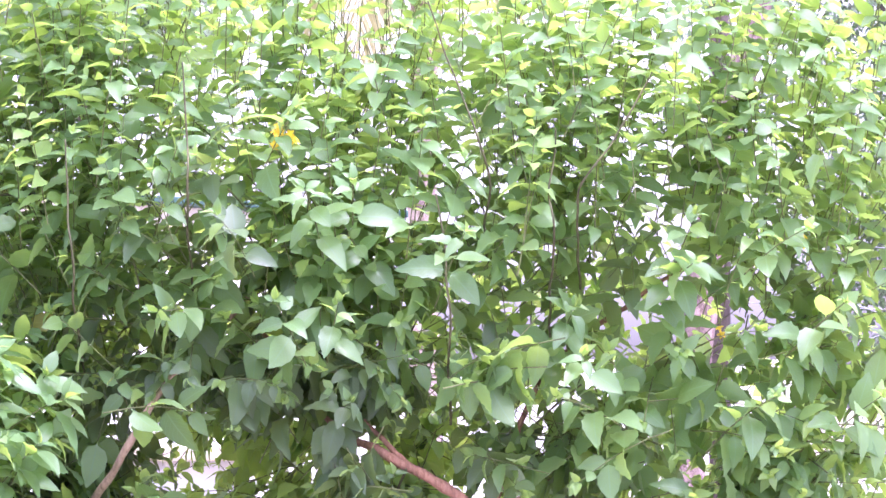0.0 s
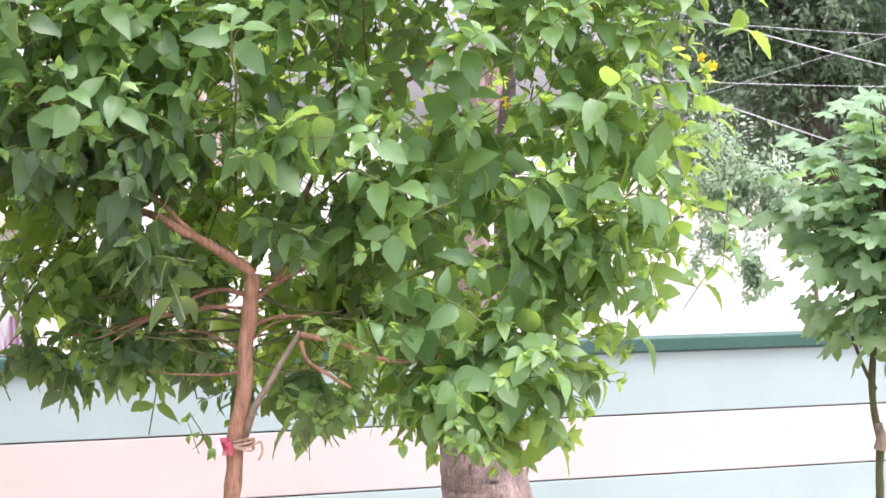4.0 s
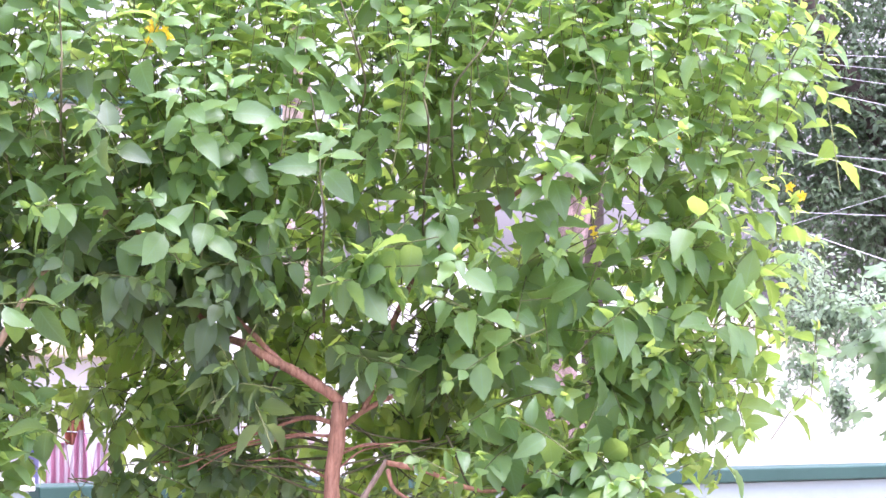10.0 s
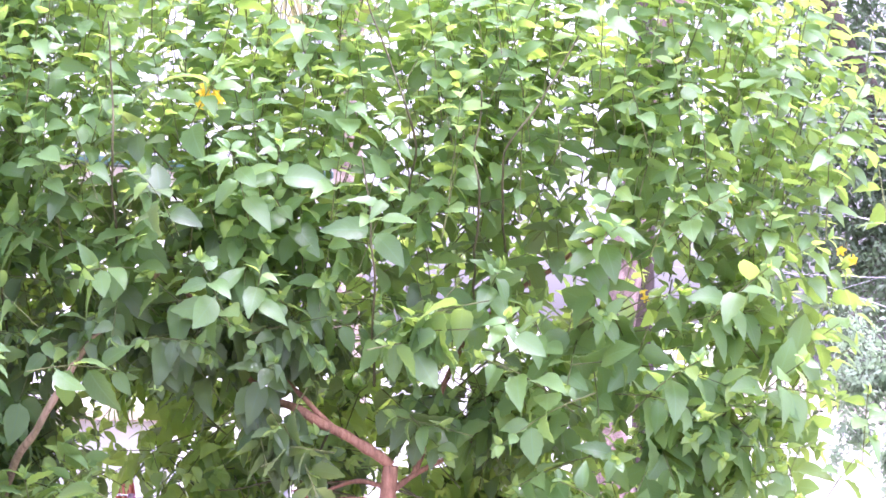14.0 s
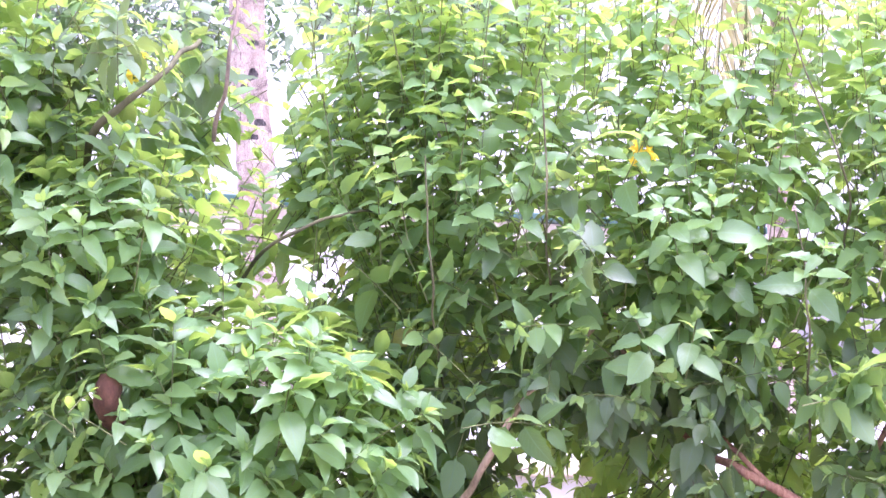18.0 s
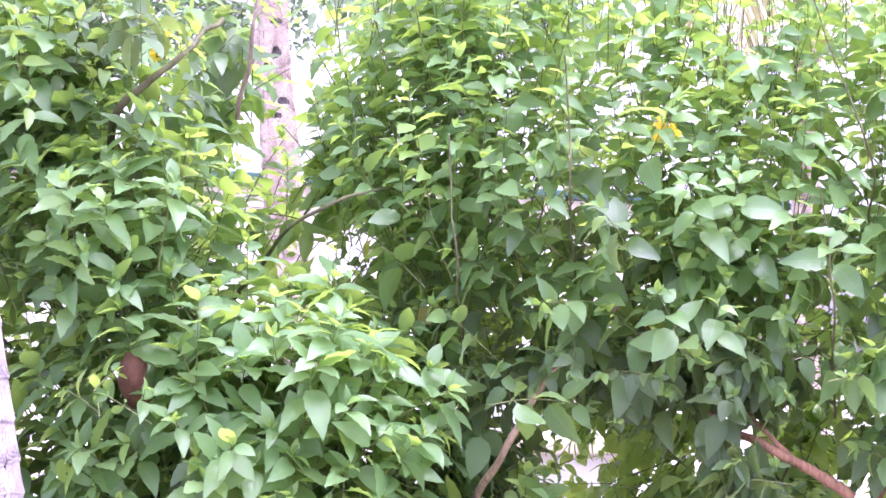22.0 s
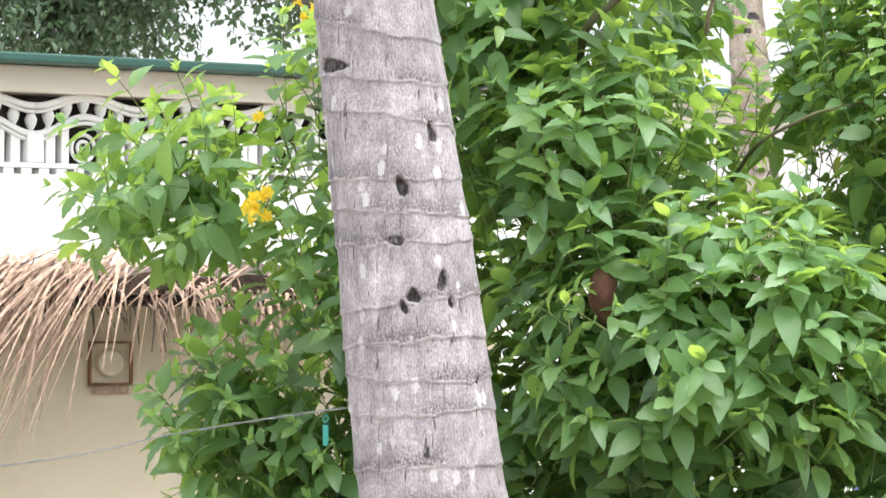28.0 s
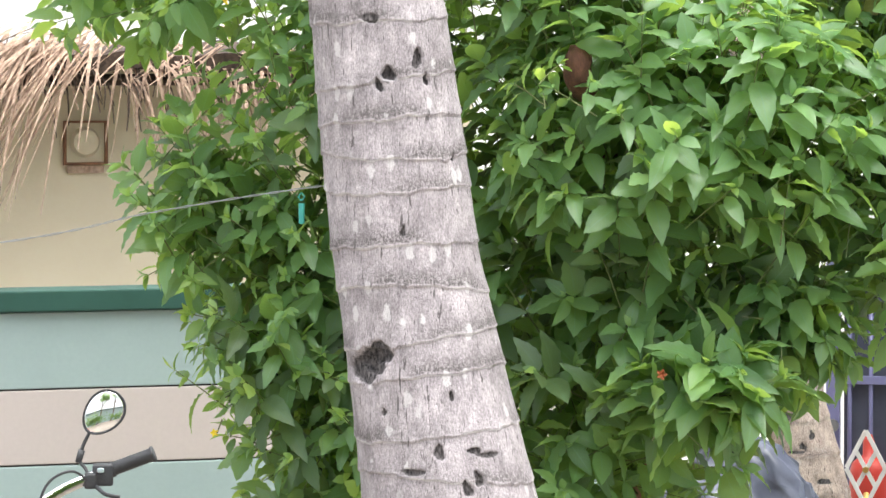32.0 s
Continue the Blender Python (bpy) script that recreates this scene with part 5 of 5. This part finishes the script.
def utility_pole(x, y, label):
    pole = tagged(new("utility_pole"), label, "pole")
    pole.location = (x, y, 0)
    part("shaft", tube([(0, 0, 0), (0, 0, 7.5)], [0.055, 0.042], 14), BARK_FAR, pole, smooth=True)
    part("crossarm", box(0.9, 0.06, 0.07, (0, 0, 6.9), 0.005), BARK_FAR, pole)
    for dx in (-0.35, 0.35):
        part("insulator", tube([(dx, 0, 6.97), (dx, 0, 7.1)], [0.03, 0.02], 10), WHITE, pole)


utility_pole(1.27, 17.0, "slim brown utility pole with overhead cables")
utility_pole(5.9, 17.0, "slim brown utility pole with overhead cables")

# overhead cables, each stretched past what is seen to both sides
CABLES = [((2.224, 2.757), (3.083, 2.542), 0.010), ((2.199, 2.391), (2.82, 2.184), 0.009), ((2.333, 2.458), (3.084, 2.442), 0.006),
          ((2.224, 2.744), (3.082, 2.689), 0.005), ((2.333, 2.44), (2.71, 2.559), 0.004), ((2.291, 3.21), (2.567, 3.203), 0.005),
          ((2.197, 3.067), (2.568, 2.989), 0.007), ((2.304, 3.121), (2.567, 3.083), 0.005), ((1.209, 3.288), (2.057, 3.195), 0.005), ((1.316, 3.502), (1.743, 3.508), 0.005)]
for (xa, za), (xb, zb), r in CABLES:
    c = tagged(new("overhead_cable"), "thin pale overhead cable", "cable", "overhead cables")
    g = (zb - za) / (xb - xa)
    pts = [(x, 17.0, za + g * (x - xa) + 0.012 * (x - xa) * (x - xb)) for x in np.linspace(1.27, 5.9, 14)]
    part("strand", tube(pts, r * 0.30, 6), CABLE, c, smooth=True)

# ---- gate opening: gate, gas bottle, lattice, covered heap ----
gate = tagged(new("gate"), "violet painted metal bar gate", "gate")
gate.location = (-1.5, 13.1, 0)
part("gate_frame", box(0.05, 0.04, 1.55, (-0.12, 0, 0.05), 0.004), PURPLE, gate)
part("gate_frame", box(0.05, 0.04, 1.55, (0.45, 0, 0.05), 0.004), PURPLE, gate)
for z in (0.12, 0.95, 1.5):
    part("gate_rail", box(0.52, 0.03, 0.03, (0.165, 0, z), 0.003), PURPLE, gate)
for k in range(7):
    part("bar", tube([(-0.06 + 0.077 * k, 0, 0.13), (-0.06 + 0.077 * k, 0, 1.45)], 0.008, 8), PURPLE, gate, smooth=True)
# Backing is added so that the gaps between the bars read dark.
part("sheet", box(0.5, 0.01, 1.25, (0.165, 0.035, 0.1), 0.002), TARP, gate, "dark blue-grey backing added to darken the gaps between bars")
part("latch", tube([(-0.12, -0.03, 0.80), (-0.12, -0.06, 0.80)], 0.025, 12), STEEL, gate)
gas = tagged(new("gas_cylinder"), "red gas cylinder with brass valve", "cylinder")
gas.location = (-1.475, 12.97, 0.42)
prof = [(0.0, 0.0), (0.06, 0.0), (0.07, 0.03), (0.07, 0.22), (0.062, 0.255), (0.04, 0.275), (0.022, 0.285), (0.022, 0.33), (0.012, 0.36)]
bm = bmesh.new()
rows_ = [[bm.verts.new((r * math.cos(a), r * math.sin(a), z)) for a in (2 * math.pi * k / 24 for k in range(24))] for r, z in prof[1:]]
for a, b in zip(rows_, rows_[1:]):
    for k in range(24):
        bm.faces.new((a[k], a[(k + 1) % 24], b[(k + 1) % 24], b[k]))
bm.faces.new(rows_[0][::-1]), bm.faces.new(rows_[-1])
part("body", bm, RED, gas, smooth=True)
part("valve", tube([(0, -0.085, 0.13), (0, -0.05, 0.16), (0, -0.03, 0.2)], [0.014, 0.012, 0.01], 10), BRASS, gas)
stand = tagged(new("stand"), "grey concrete block under the gas cylinder", "block")
part("block", box(0.26, 0.18, 0.42, (-1.475, 12.97, 0), 0.01), PILLAR, stand)
lat = tagged(new("lattice_panel"), "white folding metal lattice in front of the gas cylinder", "lattice")
lat.location = (-1.466, 12.8, 0)
def lattice_bar(name, a, b, y):
    """A flat white bar from a to b, each (x, z) in the lattice's plane."""
    run, lean = math.hypot(b[0] - a[0], b[1] - a[1]), math.degrees(math.atan2(b[0] - a[0], b[1] - a[1]))
    part(name, box(0.016, 0.006, run, (0, 0, 0), 0.002), WHITE, lat).matrix_local = pose(a[0], y, a[1], 0, lean)


for k in range(3):  # diamonds one over the other, each with a crossed pair inside
    z = 0.81 - 0.27 * k
    for sg in (1, -1):
        lattice_bar("slat", (0.0, z), (0.07 * sg, z - 0.135), -0.004 * sg)
        lattice_bar("slat", (0.07 * sg, z - 0.135), (0.0, z - 0.27), 0.004 * sg)
        lattice_bar("cross_slat", (0.036 * sg, z - 0.075), (-0.036 * sg, z - 0.205), 0.010 + 0.004 * sg)
    part("rivet", tube([(0, -0.016, z - 0.14), (0, 0.02, z - 0.14)], 0.011, 8), BRASS, lat, "brass rivet")
part("foot", box(0.35, 0.06, 0.02, (0.03, 0, 0), 0.003), WHITE, lat)
tarp = tagged(new("tarpaulin"), "crumpled grey-blue tarpaulin over a heap", "tarpaulin")
bm = bmesh.new()
bmesh.ops.create_uvsphere(bm, u_segments=64, v_segments=40, radius=1)
for v in bm.verts:
    p = v.co.copy()
    q = Vector((p.x * 0.42, p.y * 0.3, max(p.z, 0) * 0.90))
    q += 0.06 * noise.noise_vector(p * 2.2) + 0.035 * noise.noise_vector(p * 7) + 0.008 * noise.noise_vector(p * 20)
    v.co = Vector((-1.72, 11.5, 0)) + Vector((q.x, q.y, max(q.z, 0)))
part("sheet", bm, TARP, tarp, smooth=True)
part("cord", tube(smooth_path([(-2.1, 11.3, 0.3), (-1.8, 11.16, 0.62), (-1.5, 11.2, 0.5), (-1.33, 11.35, 0.2)]), 0.006, 6), STRAW, tarp, "thin straw cord", True)

# ---- washing behind the right wall ----
def stripes(name, a, b_, width):
    m, nt, ns, ls, b = nodes_of(name)
    w = ns.new("ShaderNodeTexWave")
    w.inputs["Scale"].default_value, w.inputs["Distortion"].default_value = width, 0.6
    ls.new(coords(nt), w.inputs["Vector"])
    r = ramp_node(nt, w.outputs[0], [(0.42, a), (0.52, b_)])
    ls.new(r.outputs[0], b.inputs["Base Color"])
    b.inputs["Roughness"].default_value = 0.95
    return m


STRIPED = stripes("cloth_striped", (0.74, 0.66, 0.70), (0.62, 0.33, 0.44), 11.0)
LILAC = stripes("cloth_pale", (0.78, 0.70, 0.76), (0.70, 0.45, 0.58), 14.0)
ORANGE = paint("cloth_orange", (0.50, 0.22, 0.14), (0.42, 0.18, 0.11), 0.95, 80, 8)


def hung_cloth(name, x, y, z, w, h, mat, label, pinch=0.35, seed=0):
    """A cloth gathered at its peg that falls in pleats."""
    bm = bmesh.new()
    rows_ = []
    for i in range(15):
        f = i / 14
        ww = w * (pinch + (1 - pinch) * min(1, f * 1.6) ** 0.7)
        rows_.append([bm.verts.new(((u - 0.5) * ww, 0.018 * math.sin(u * 19 + seed) * (0.4 + f) + 0.01 * noise.noise(Vector((u * 4, f * 4, seed))), -h * f))
                      for u in (k / 24 for k in range(25))])
    for a, b in zip(rows_, rows_[1:]):
        for k in range(24):
            bm.faces.new((a[k], b[k], b[k + 1], a[k + 1]))
    bmesh.ops.solidify(bm, geom=bm.faces[:], thickness=0.004)
    ob = tagged(part(name, bm, mat, None, "", True), label, "cloth", "washing on the line")
    ob.location = (x, y, z)
    return ob


hung_cloth("striped_towel", -0.905, 12.4, 1.54, 0.11, 0.45, STRIPED, "pink and white striped towel hung to dry", 0.5, 1)
hung_cloth("striped_towel", -0.825, 12.38, 1.585, 0.125, 0.48, STRIPED, "pink and white striped towel gathered at its peg", 0.15, 2)
hung_cloth("pale_towel", -0.755, 12.42, 1.54, 0.10, 0.45, LILAC, "pale pink towel hung to dry", 0.35, 3)
hung_cloth("orange_cloth", -0.86, 12.6, 1.645, 0.07, 0.12, ORANGE, "orange cloth hung to dry", 0.6, 4)
line = tagged(new("washing_line"), "thin grey washing line tied between two posts", "line")
line.location = (-1.3, 12.5, 0)
part("cord", tube([(0, 0, 1.6), (0.5, 0, 1.57), (1.0, 0, 1.6)], 0.003, 6), STEEL, line)
part("post", tube([(0, 0, 0), (0, 0, 1.62)], 0.015, 8), STEEL, line)
part("post", tube([(1.0, 0, 0), (1.0, 0, 1.62)], 0.015, 8), STEEL, line)
jar = tagged(new("jar"), "small red jar on the wall top", "jar")
jar.location = (-0.965, 11.95, 1.364)
part("body", tube([(0, 0, 0.0), (0, 0, 0.055), (0, 0, 0.065)], [0.02, 0.02, 0.016], 16), RED, jar, smooth=True)
part("lid", tube([(0, 0, 0.065), (0, 0, 0.078)], 0.018, 16), WHITE, jar)

# ---- tag and string on the shrub's trunk ----
tag = tagged(new("paper_tag"), "torn red and white packet tied to the slender trunk", "tag")
tag.location = (-0.020, 8.555, 1.383)
bm = bmesh.new()
rows_ = [[bm.verts.new((0.013 * (u - 0.5) * 2 + 0.004 * math.sin(v * 5), 0.004 * math.sin(u * 6 + v * 4), 0.042 * v - 0.015)) for u in (0, 0.33, 0.66, 1)] for v in (0, 0.25, 0.5, 0.75, 1)]
for a, b in zip(rows_, rows_[1:]):
    for k in range(3):
        bm.faces.new((a[k], a[k + 1], b[k + 1], b[k]))
bmesh.ops.solidify(bm, geom=bm.faces[:], thickness=0.002)
part("packet", bm, PACKET, tag)
part("lining", box(0.010, 0.003, 0.036, (-0.015, 0.006, -0.014)), WHITE, tag)
tie = tagged(new("tie_string"), "straw string knotted round the slender trunk", "string")
for k in range(4):
    z = 1.382 + 0.007 * k
    pts = [(0.012 + 0.033 * math.cos(a), 8.6 + 0.033 * math.sin(a), z + 0.004 * math.sin(a * 2 + k)) for a in np.linspace(0, 6.28, 18)]
    part("loop", tube(pts, 0.003, 5), STRAW, tie, smooth=True)
part("end", tube(smooth_path([(0.04, 8.575, 1.39), (0.06, 8.57, 1.40), (0.065, 8.57, 1.375), (0.055, 8.57, 1.355)]), 0.003, 5), STRAW, tie, smooth=True)

# ---- twisted wire stretched to the palm ----
wire = tagged(new("twisted_wire"), "twisted pale wire stretched across the shrub", "wire")
path = smooth_path([(-4.2, 8.3, 1.52), (-3.025, 8.2, 1.666), (-2.626, 8.15, 1.743), (-2.221, 8.05, 1.806), (-1.95, 7.95, 1.83)], 40)
for ph in (0, math.pi):
    pts = [p + 0.0017 * Vector((0, math.cos(i * 0.55 + ph), math.sin(i * 0.55 + ph))) for i, p in enumerate(path)]
    part("strand", tube(pts, 0.0011, 5), STEEL, wire, smooth=True)

# ---- flowers ----
def trumpet(bm, m):
    """One five-lobed trumpet flower."""
    rows_ = []
    for s, r in ((0.0, 0.004), (0.3, 0.006), (0.6, 0.012), (0.85, 0.02), (1.0, 0.034)):
        ring = []
        for k in range(20):
            a = 2 * math.pi * k / 20
            lob_ = 1 + (0.35 * math.cos(5 * a) if s > 0.9 else 0.1 * math.cos(5 * a))
            ring.append(bm.verts.new(m @ Vector((r * lob_ * math.cos(a), r * lob_ * math.sin(a), 0.055 * s - (0.008 * math.cos(5 * a) if s > 0.9 else 0)))))
        rows_.append(ring)
    for a, b in zip(rows_, rows_[1:]):
        for k in range(20):
            bm.faces.new((a[k], a[(k + 1) % 20], b[(k + 1) % 20], b[k]))


def flower_cluster(x, y, z, count, size, label, seed):
    rr = random.Random(seed)
    root = tagged(new("yellow_flower"), label, "flower", "yellow flowers on the shrubs")
    root.location = (x, y, z)
    for k in range(count):
        bm = bmesh.new()
        m = pose(rr.uniform(-0.03, 0.03) * size, rr.uniform(-0.03, 0.0), -0.03 * k * size / max(1, count / 3), 60 + rr.uniform(-40, 60), rr.uniform(-40, 40), rr.uniform(-60, 60)) @ Matrix.Scale(size * rr.uniform(0.8, 1.1), 4)
        trumpet(bm, m)
        part("blossom", bm, PETAL, root, smooth=True)
    part("stalk", tube([(0.004, 0.03, 0.03), (0, 0.0, 0.0)], 0.002, 5), TWIG, root)
    return root


many, few = "bright yellow trumpet flowers in a hanging cluster", "single small yellow trumpet flower among leaves"
for x, y, z, c, s, lab in ((-2.354, 7.93, 2.30, 7, 0.75, many), (-2.345, 7.93, 2.265, 4, 0.6, many), (-2.368, 7.95, 2.48, 2, 0.5, few), (-1.581, 8.4, 2.869, 4, 0.8, many),
                           (-0.40, 8.2, 2.655, 4, 0.6, many), (-0.37, 8.2, 2.645, 3, 0.55, many), (1.10, 8.4, 2.305, 2, 0.55, few),
                           (0.80, 8.3, 2.42, 3, 0.6, few), (0.62, 8.3, 2.2, 2, 0.5, few), (-2.512, 8.3, 1.208, 1, 0.45, few), (-2.32, 8.2, 2.75, 3, 0.6, few)):
    g = 1.03 if x > -1 else 1.0
    flower_cluster(g * x, g * y, 2.05 + g * (z - 2.05), c, s * 0.62, lab, int(1000 * (x + z)))
bud = tagged(new("orange_flower"), "small orange blossom on the shrub", "flower")
bud.location = (-1.408, 8.2, 1.38)
bm = bmesh.new()
trumpet(bm, Matrix.Scale(0.32, 4) @ pose(0, 0, 0, 100))
part("blossom", bm, TERRACOTTA, bud, smooth=True)
clip_ = tagged(new("plastic_clip"), "teal plastic clip hanging in the shrub", "clip")
clip_.location = (-2.305, 8.32, 1.742)
part("body", box(0.014, 0.010, 0.05, (0, 0, -0.03), 0.003), TEAL, clip_)
part("loop", tube([(0, 0, 0.025), (0.008, 0, 0.035), (0, 0, 0.045), (-0.008, 0, 0.035), (0, 0, 0.025)], 0.002, 5), TEAL, clip_)

# ---- motorcycle by the left wall ----
moto = tagged(new("motorcycle"), "parked motorcycle with chrome handlebar and oval mirror", "motorcycle")
moto.location = (-3.45, 9.45, 0)
O = Vector(moto.location)


def mpart(name, bm, mat, parent=None, label="", smooth=True):
    bmesh.ops.translate(bm, verts=bm.verts, vec=-O)
    return part(name, bm, mat, parent or moto, label, smooth)


bar = mpart("handlebar", tube(smooth_path([(-3.56, 9.42, 0.84), (-3.42, 9.45, 0.86), (-3.33, 9.52, 0.915), (-3.27, 9.57, 0.944), (-3.20, 9.598, 0.972)]), 0.0175, 14), CHROME, None, "chrome handlebar")
mpart("grip", tube([Vector((-3.215, 9.596, 0.966)).lerp(Vector((-3.094, 9.615, 1.012)), k / 26) for k in range(27)],
                          [0.0185 + (0.0016 if k % 2 else 0) for k in range(25)] + [0.0235, 0.0225], 18), RUBBER, bar, "black ribbed rubber grip")
mpart("switch_box", box(0.058, 0.05, 0.062, (-3.236, 9.588, 0.922), 0.008, 18), RUBBER, bar, "black switch box")
mpart("lever_bracket", box(0.036, 0.05, 0.045, (-3.266, 9.570, 0.915), 0.008, 18), RUBBER, bar)
mpart("thumb_switch", box(0.018, 0.014, 0.012, (-3.232, 9.557, 0.962), 0.003, 18), PILLAR, bar, "grey thumb switch")
mpart("collar", tube([(-3.216, 9.594, 0.965), (-3.206, 9.597, 0.969)], 0.0225, 18), RUBBER, bar)
mpart("lever", tube(smooth_path([(-3.25, 9.56, 0.925), (-3.21, 9.53, 0.905), (-3.17, 9.54, 0.895)]), 0.006, 8), RUBBER, bar)
mpart("button", tube([(-3.236, 9.562, 0.965), (-3.236, 9.553, 0.968)], 0.007, 10), STEEL, bar)
mpart("cable", tube(smooth_path([(-3.26, 9.56, 0.93), (-3.30, 9.5, 0.97), (-3.36, 9.46, 0.93), (-3.40, 9.46, 0.8)]), 0.004, 8), RUBBER, bar)
stem_ = mpart("mirror_stem", tube(smooth_path([(-3.268, 9.57, 0.94), (-3.285, 9.58, 0.97), (-3.305, 9.59, 0.99), (-3.297, 9.595, 1.03), (-3.282, 9.603, 1.065), (-3.270, 9.615, 1.095)]), 0.005, 10), RUBBER, None, "black mirror stem")
mpart("joint", tube([(-3.309, 9.589, 0.985), (-3.300, 9.593, 1.02)], [0.009, 0.010], 12), RUBBER, stem_)
# oval mirror, turned a little upward
face = Matrix.Translation((-3.238, 9.6, 1.125)) @ pose(0, 0, 0, 86, 0, 4) @ pose(0, 0, 0, 0, 0, -42) @ Matrix.Scale(1.1, 4)


def egg(bm, m, rx, ry, z, segs=40):
    return [bm.verts.new(m @ Vector((rx * math.cos(a) * (1 + 0.15 * math.sin(a)), ry * math.sin(a), z))) for a in (2 * math.pi * k / segs for k in range(segs))]


def loft(rows_, m=None, cap=True):
    bm = bmesh.new()
    rr_ = [egg(bm, m or face, *r) for r in rows_]
    for a, b in zip(rr_, rr_[1:]):
        for k in range(40):
            bm.faces.new((a[k], a[(k + 1) % 40], b[(k + 1) % 40], b[k]))
    if cap:
        bm.faces.new(rr_[0][::-1]), bm.faces.new(rr_[-1])
    return bm


mir = mpart("mirror_shell", loft([(0.019, 0.022, -0.034), (0.040, 0.05, -0.026), (0.0485, 0.0635, -0.006), (0.0495, 0.0645, 0.0)]), RUBBER, None, "black mirror shell")
mpart("mirror_rim", loft([(0.050, 0.065, -0.003), (0.050, 0.065, 0.002), (0.0472, 0.0622, 0.003), (0.0466, 0.0616, 0.001)], None, False), RUBBER, mir)
mpart("mirror_glass", loft([(0.047 * k / 10 + 1e-4, 0.062 * k / 10 + 1e-4, 0.0018 + 0.0028 * (1 - (k / 10) ** 2)) for k in range(10, -1, -1)]), MIRROR, mir, "oval convex mirror glass")


def wheel(cx, cy):
    m = Matrix.Translation((cx, cy, 0.30)) @ pose(0, 0, 0, 0, 0, 25)
    ring = lambda r, t: tube([m @ Vector((r * math.cos(a), 0, r * math.sin(a))) for a in np.linspace(0, 6.283, 41)], t, 12, None, False)
    w = mpart("wheel", tube([m @ Vector((0, -0.05, 0)), m @ Vector((0, 0.05, 0))], 0.04, 16), STEEL)
    mpart("tyre", ring(0.26, 0.04), RUBBER, w)
    mpart("rim", ring(0.222, 0.014), CHROME, w)
    for k in range(8):
        a = k * math.pi / 4
        mpart("spoke", tube([m @ Vector((0, 0, 0)), m @ Vector((0.22 * math.cos(a), 0, 0.22 * math.sin(a)))], 0.004, 6), STEEL, w)


wheel(-3.30, 9.17)
wheel(-4.42, 8.65)
for dy in (-0.07, 0.07):
    mpart("fork", tube([(-3.30 - dy * 0.4, 9.17 + dy, 0.30), (-3.46 - dy * 0.4, 9.42 + dy, 0.84)], 0.018, 10), CHROME)
mpart("headlamp", tube([(-3.40, 9.30, 0.72), (-3.33, 9.22, 0.72)], [0.06, 0.075], 20), CHROME)
mpart("tank", loft([(0.05, 0.06, -0.3), (0.11, 0.10, -0.1), (0.12, 0.11, 0.1), (0.06, 0.06, 0.26)], Matrix.Translation((-3.75, 8.98, 0.72)) @ pose(0, 0, 0, 0, 0, 25) @ pose(0, 0, 0, 0, 90, 0)), RED)
mpart("seat", box(0.55, 0.22, 0.09, (-4.15, 8.78, 0.70), 0.03, 25), RUBBER)
mpart("engine", box(0.32, 0.24, 0.30, (-3.82, 8.93, 0.26), 0.04, 25), STEEL)
mpart("frame_tube", tube([(-3.46, 9.42, 0.80), (-3.70, 9.0, 0.4), (-4.42, 8.65, 0.30)], 0.02, 8), RUBBER)
mpart("stand_leg", tube([(-3.9, 8.85, 0.32), (-3.95, 9.05, 0.0)], 0.012, 8), STEEL)

# ---- street side behind the camera, seen in the mirror ----
back = tagged(new("street_house"), "plain pale house front across the street", "house")
part("wall", box(20, 0.2, 2.4, (-3, -9.0, 0), 0.01), PILLAR, back)
part("roof", box(20.4, 1.0, 0.12, (-3, -9.2, 2.4), 0.01), GREEN_TRIM, back)
hedge = tagged(new("hedge"), "green leafy hedge along the street", "hedge")
hedge.location = (-4, -4.0, 0)
far_foliage(hedge, 77, [((-7.0, -3.9, 1.0), (2.2, 0.4, 1.1), 420, 0.2), ((-3.0, -3.9, 0.8), (2.4, 0.4, 0.9), 320, 0.2)], FINE, LEAF, 0.13, hedge.location)
for k, (x, y, h) in enumerate(((-6.4, -5.2, 3.4), (-4.6, -6.0, 3.9), (-2.9, -5.4, 3.2), (-0.8, -6.2, 3.8))):
    t = tagged(new("street_tree"), "grey-trunked leafy tree across the street", "tree", "trees across the street")
    t.location = (x, y, 0)
    limb(t, "trunk", [(x, y, 0), (x + 0.06, y, 1.4), (x - 0.05, y, h)], 0.13, 0.08, BRANCH_GREY)
    limb(t, "limb", [(x, y, h - 0.9), (x + 0.5, y, h - 0.2), (x + 0.9, y, h + 0.5)], 0.06, 0.03, BRANCH_GREY)
    far_foliage(t, 90 + k, [((x, y, h + 0.5), (1.1, 0.9, 0.8), 170, 0.2), ((x + 0.7, y, h + 0.3), (0.7, 0.6, 0.6), 80, 0.2)], FINE, LEAF, 0.14, t.location)
